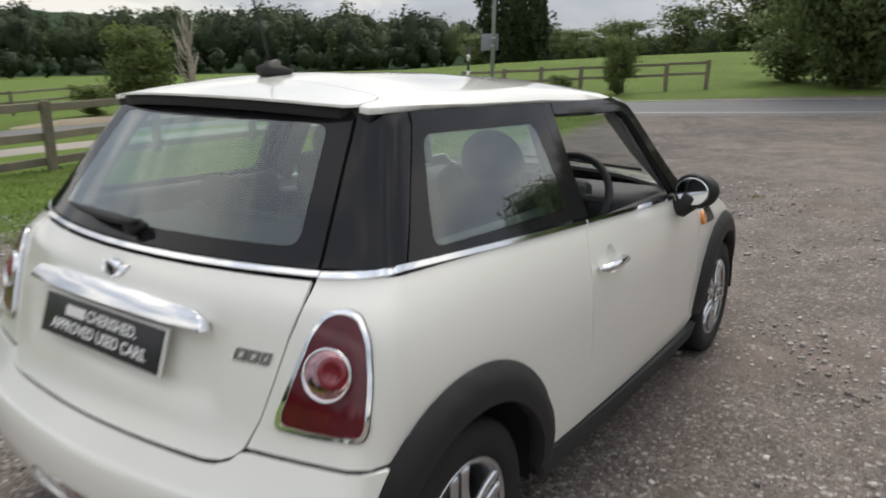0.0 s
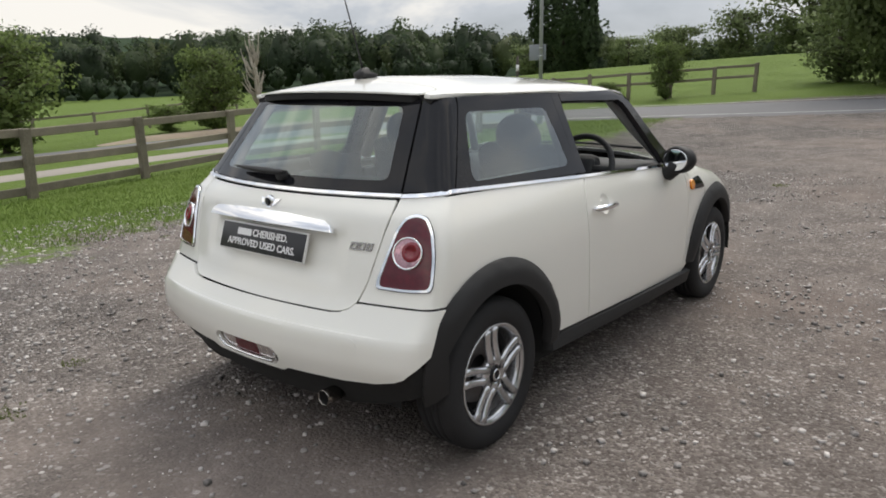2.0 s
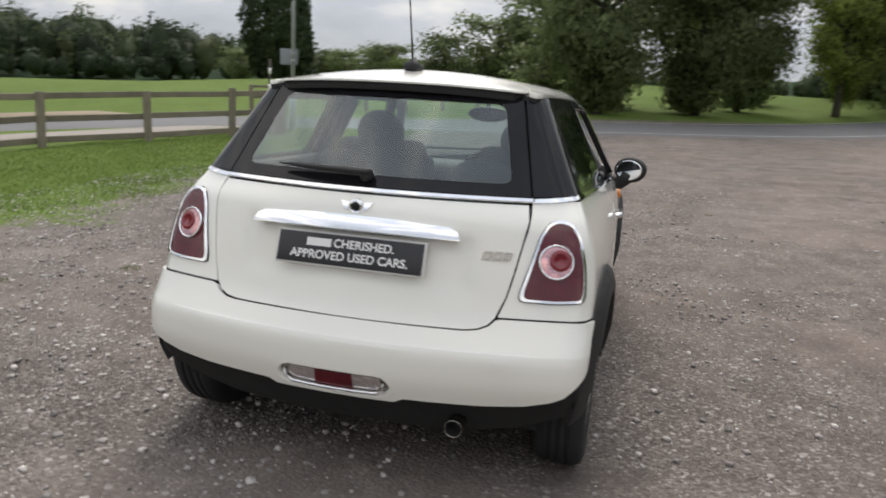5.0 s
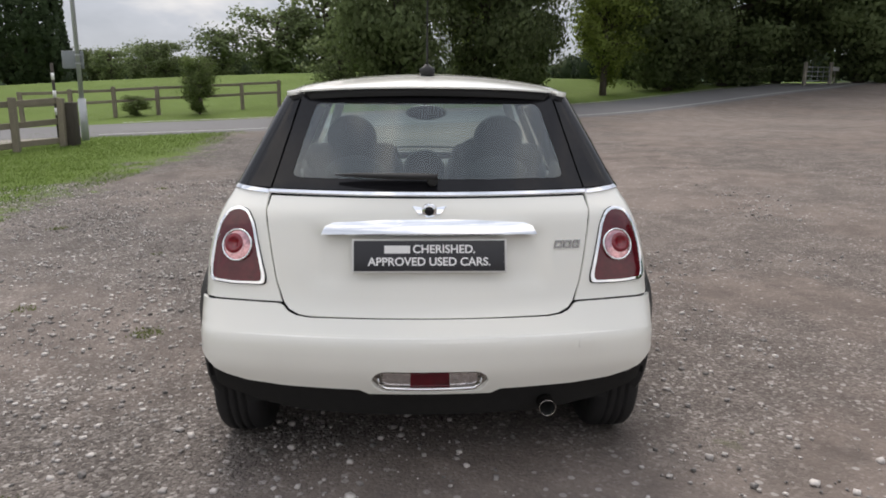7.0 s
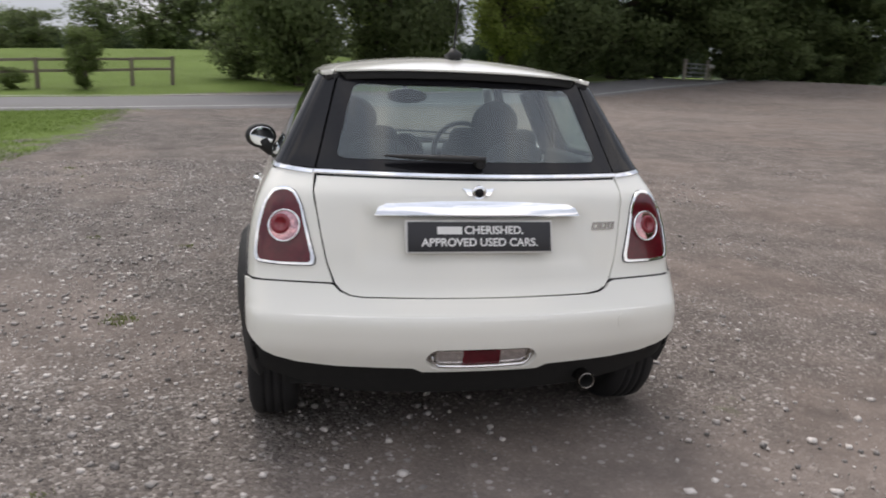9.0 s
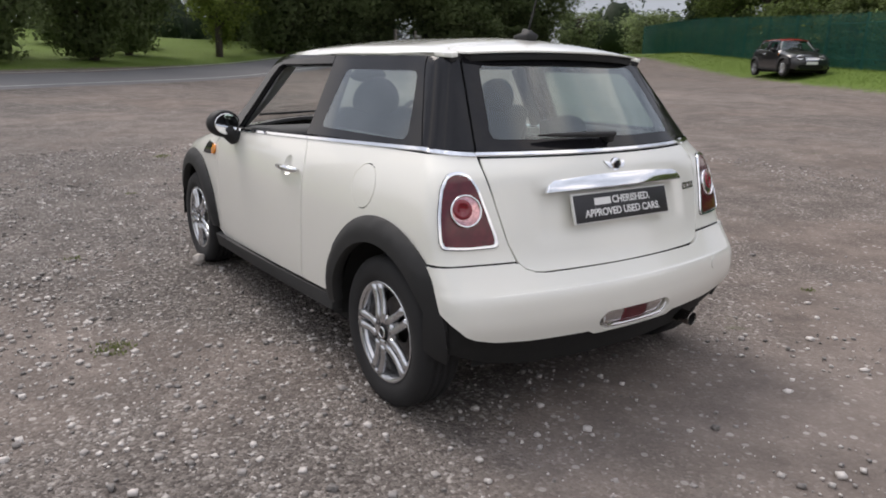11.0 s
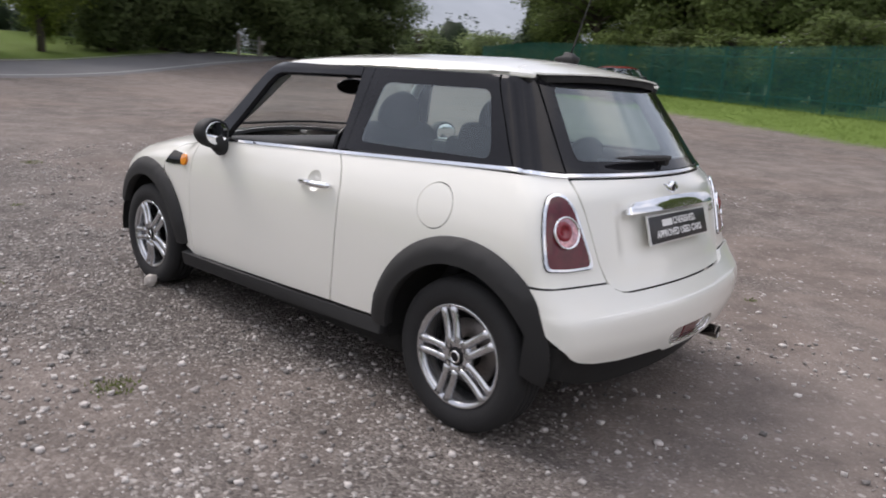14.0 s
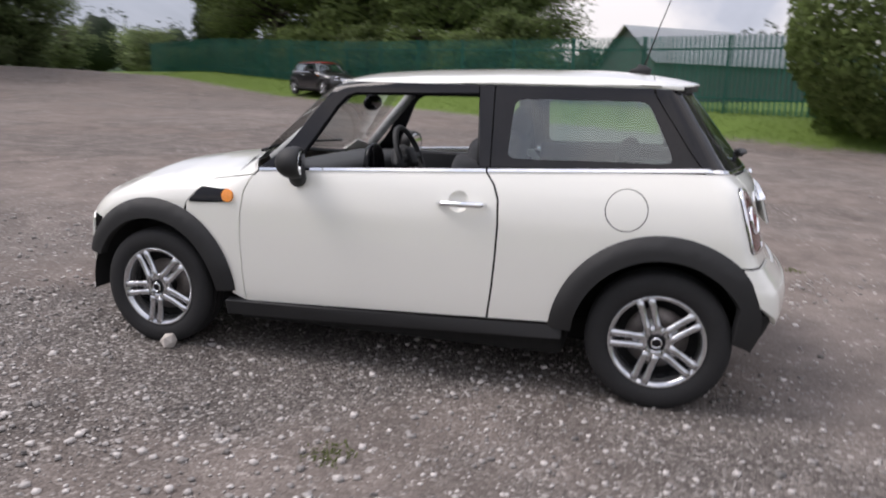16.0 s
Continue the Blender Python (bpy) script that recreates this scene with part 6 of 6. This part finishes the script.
# ---- field gate between the trees, rubble by the far edge
gate_at = Vector((22.75, 37.9))
field_gate = empty("field_gate", "pale metal field gate between timber posts", "gate", Matrix.Translation((gate_at.x, gate_at.y, gz(*gate_at))) @ pose(0, 0, 0, 0, 0, 15))
for x in (-0.9, 0.9):
    part("gatepost", box_bm(0.16, 0.16, 1.35, 0.02, pose(x, 0, 0.6)), PALE_WOOD, field_gate, smooth=False)
for z in (0.25, 0.5, 0.75, 1.0):
    v, f = tube([(-0.82, 0, z), (0.82, 0, z)], 0.022, 8)
    shape("gate_bar", v, f, STEEL, field_gate)
for x in (-0.8, -0.4, 0, 0.4, 0.8):
    v, f = tube([(x, 0, 0.2), (x, 0, 1.05)], 0.02, 8)
    shape("gate_bar", v, f, STEEL, field_gate)
part("notice", box_bm(0.5, 0.03, 0.22, 0.01, pose(1.25, 0, 0.92)), WHITE_PRINT, field_gate, "small white notice")
part("notice_post", box_bm(0.06, 0.06, 1.2, 0.01, pose(1.25, 0.05, 0.40)), PALE_WOOD, field_gate, smooth=False)


# ---- loose stone, grass blades
STONE = material("loose_stone", (0.36, 0.338, 0.322), 0.9, grain=60, vary=0.45, stain=12, island=0.7)


def icosa():
    t = (1 + 5 ** 0.5) / 2
    v = np.array([(-1, t, 0), (1, t, 0), (-1, -t, 0), (1, -t, 0), (0, -1, t), (0, 1, t), (0, -1, -t), (0, 1, -t), (t, 0, -1), (t, 0, 1), (-t, 0, -1), (-t, 0, 1)], float)
    f = np.array([(0, 11, 5), (0, 5, 1), (0, 1, 7), (0, 7, 10), (0, 10, 11), (1, 5, 9), (5, 11, 4), (11, 10, 2), (10, 7, 6), (7, 1, 8), (3, 9, 4), (3, 4, 2), (3, 2, 6), (3, 6, 8), (3, 8, 9), (4, 9, 5), (2, 4, 11), (6, 2, 10), (8, 6, 7), (9, 8, 1)])
    return v / np.linalg.norm(v[0]), f


def scatter_stones(name, n, region, lo, hi, seed):
    rng = np.random.default_rng(seed)
    V = np.array([(a, b, c) for a in (-0.62, 0.62) for b in (-0.62, 0.62) for c in (-0.62, 0.62)])
    F = np.array([(0, 1, 3, 2), (4, 6, 7, 5), (0, 4, 5, 1), (2, 3, 7, 6), (0, 2, 6, 4), (1, 5, 7, 3)])
    x, y = rng.uniform(region[0], region[1], n), rng.uniform(region[2], region[3], n)
    clump = np.array([noise.noise(Vector((a * 0.9, b * 0.9, 7.0))) for a, b in zip(x, y)])
    keep = rng.uniform(-0.5, 0.7, n) < clump + 0.06 - 0.24 * np.clip(x, -2, 2.5)
    x, y = x[keep], y[keep]
    n = len(x)
    s = lo * (hi / lo) ** (rng.uniform(0, 1, n) ** 2.6)
    sq = np.stack([rng.uniform(0.7, 1.25, n), rng.uniform(0.7, 1.25, n), rng.uniform(0.45, 0.8, n)], 1) * s[:, None]
    ang = rng.uniform(0, 2 * math.pi, n)
    jit = V[None] * (1 + rng.uniform(-0.38, 0.25, (n, 8, 3)))
    P = jit * sq[:, None, :]
    c, k = np.cos(ang)[:, None], np.sin(ang)[:, None]
    P = np.stack([P[..., 0] * c - P[..., 1] * k, P[..., 0] * k + P[..., 1] * c, P[..., 2]], 2)
    P += np.stack([x, y, ground_z(x, y) + s * 0.18], 1)[:, None, :]
    faces = (F[None] + (np.arange(n) * 8)[:, None, None]).reshape(-1, 4)
    ob = quad_mesh(name, P.reshape(-1, 3), faces, STONE)
    return tagged(ob, "loose grey crushed stones on the car park", "gravel", kind="stuff")


scatter_stones("gravel_stones", 88000, (-6.5, 6.5, -3.2, 8.0), 0.0042, 0.023, 2)
rng = np.random.default_rng(77)
V, F = icosa()
big = shape("stone", V * (0.044, 0.040, 0.042) * (1 + rng.uniform(-0.2, 0.2, (12, 1))), F, material("pale_stone", (0.50, 0.46, 0.42), 0.9, grain=40, vary=0.25, stain=10), smooth=False)
big.matrix_world = Matrix.Translation((-0.84, 2.38, 0.035))
tagged(big, "pale fist-sized stone against the front tyre", "stone")

BLADE = leaf_material("grass_blade", (0.125, 0.185, 0.042), 0.35)


def blades(name, n, region, keep, tall, seed, label, mat=BLADE):
    rng = np.random.default_rng(seed)
    x, y = rng.uniform(region[0], region[1], n), rng.uniform(region[2], region[3], n)
    ok = keep(x, y, rng)
    x, y = x[ok], y[ok]
    n = len(x)
    z = ground_z(x, y)
    a = rng.uniform(0, 2 * math.pi, n)
    h = tall * rng.uniform(0.4, 1.2, n)
    lean = rng.normal(size=(n, 2)) * h[:, None] * 0.35
    w = 0.004 + 0.004 * rng.uniform(size=n)
    P = np.stack([np.stack([x - w * np.cos(a), y - w * np.sin(a), z], 1), np.stack([x + w * np.cos(a), y + w * np.sin(a), z], 1), np.stack([x + lean[:, 0], y + lean[:, 1], z + h], 1)], 1)
    ob = quad_mesh(name, P.reshape(-1, 3), np.arange(n * 3).reshape(-1, 3), mat)
    return tagged(ob, label, "grass", kind="stuff")


def on_lawn(x, y, rng):
    w = np.array([noise.fractal(Vector((a * 0.5, b * 0.5, 1.0)), 0.9, 2.0, 3) for a, b in zip(x, y)])
    return (-x - 5.1 + w * 1.3 + rng.normal(size=len(x)) * 0.35 > 0) & (y < 17)


blades("lawn_grass", 90000, (-10.6, -4.6, -5, 17), on_lawn, 0.042, 5, "short green lawn grass beside the fence")


def on_verge(x, y, rng):
    d = (x - FENCE_A.x) * -ALONG.y + (y - FENCE_A.y) * ALONG.x
    return (np.abs(d) < 3.0 + rng.normal(size=len(x)) * 0.3) & (np.abs(d) > 0.05)


blades("verge_grass", 160000, (9, 40, -8, 30), on_verge, 0.10, 6, "green verge grass along the steel fence")


TUFTS = [(random.Random(5 + i).uniform(-5.0, 2.5), random.Random(90 + i).uniform(-2.6, 7.5), random.Random(40 + i).uniform(0.05, 0.13)) for i in range(18)]


def in_tufts(x, y, rng):
    near = np.zeros(len(x), bool)
    for a, b, r in TUFTS:
        near |= np.hypot(x - a, y - b) < r * rng.uniform(0.3, 1.0, len(x))
    return near & (np.hypot(x, (y - 1.2) * 0.6) > 1.25)


blades("weed_tufts", 420000, (-5.2, 2.8, -2.8, 7.7), in_tufts, 0.016, 9, "small green weeds growing through the gravel", leaf_material("weed_leaf", (0.150, 0.175, 0.070), 0.4))
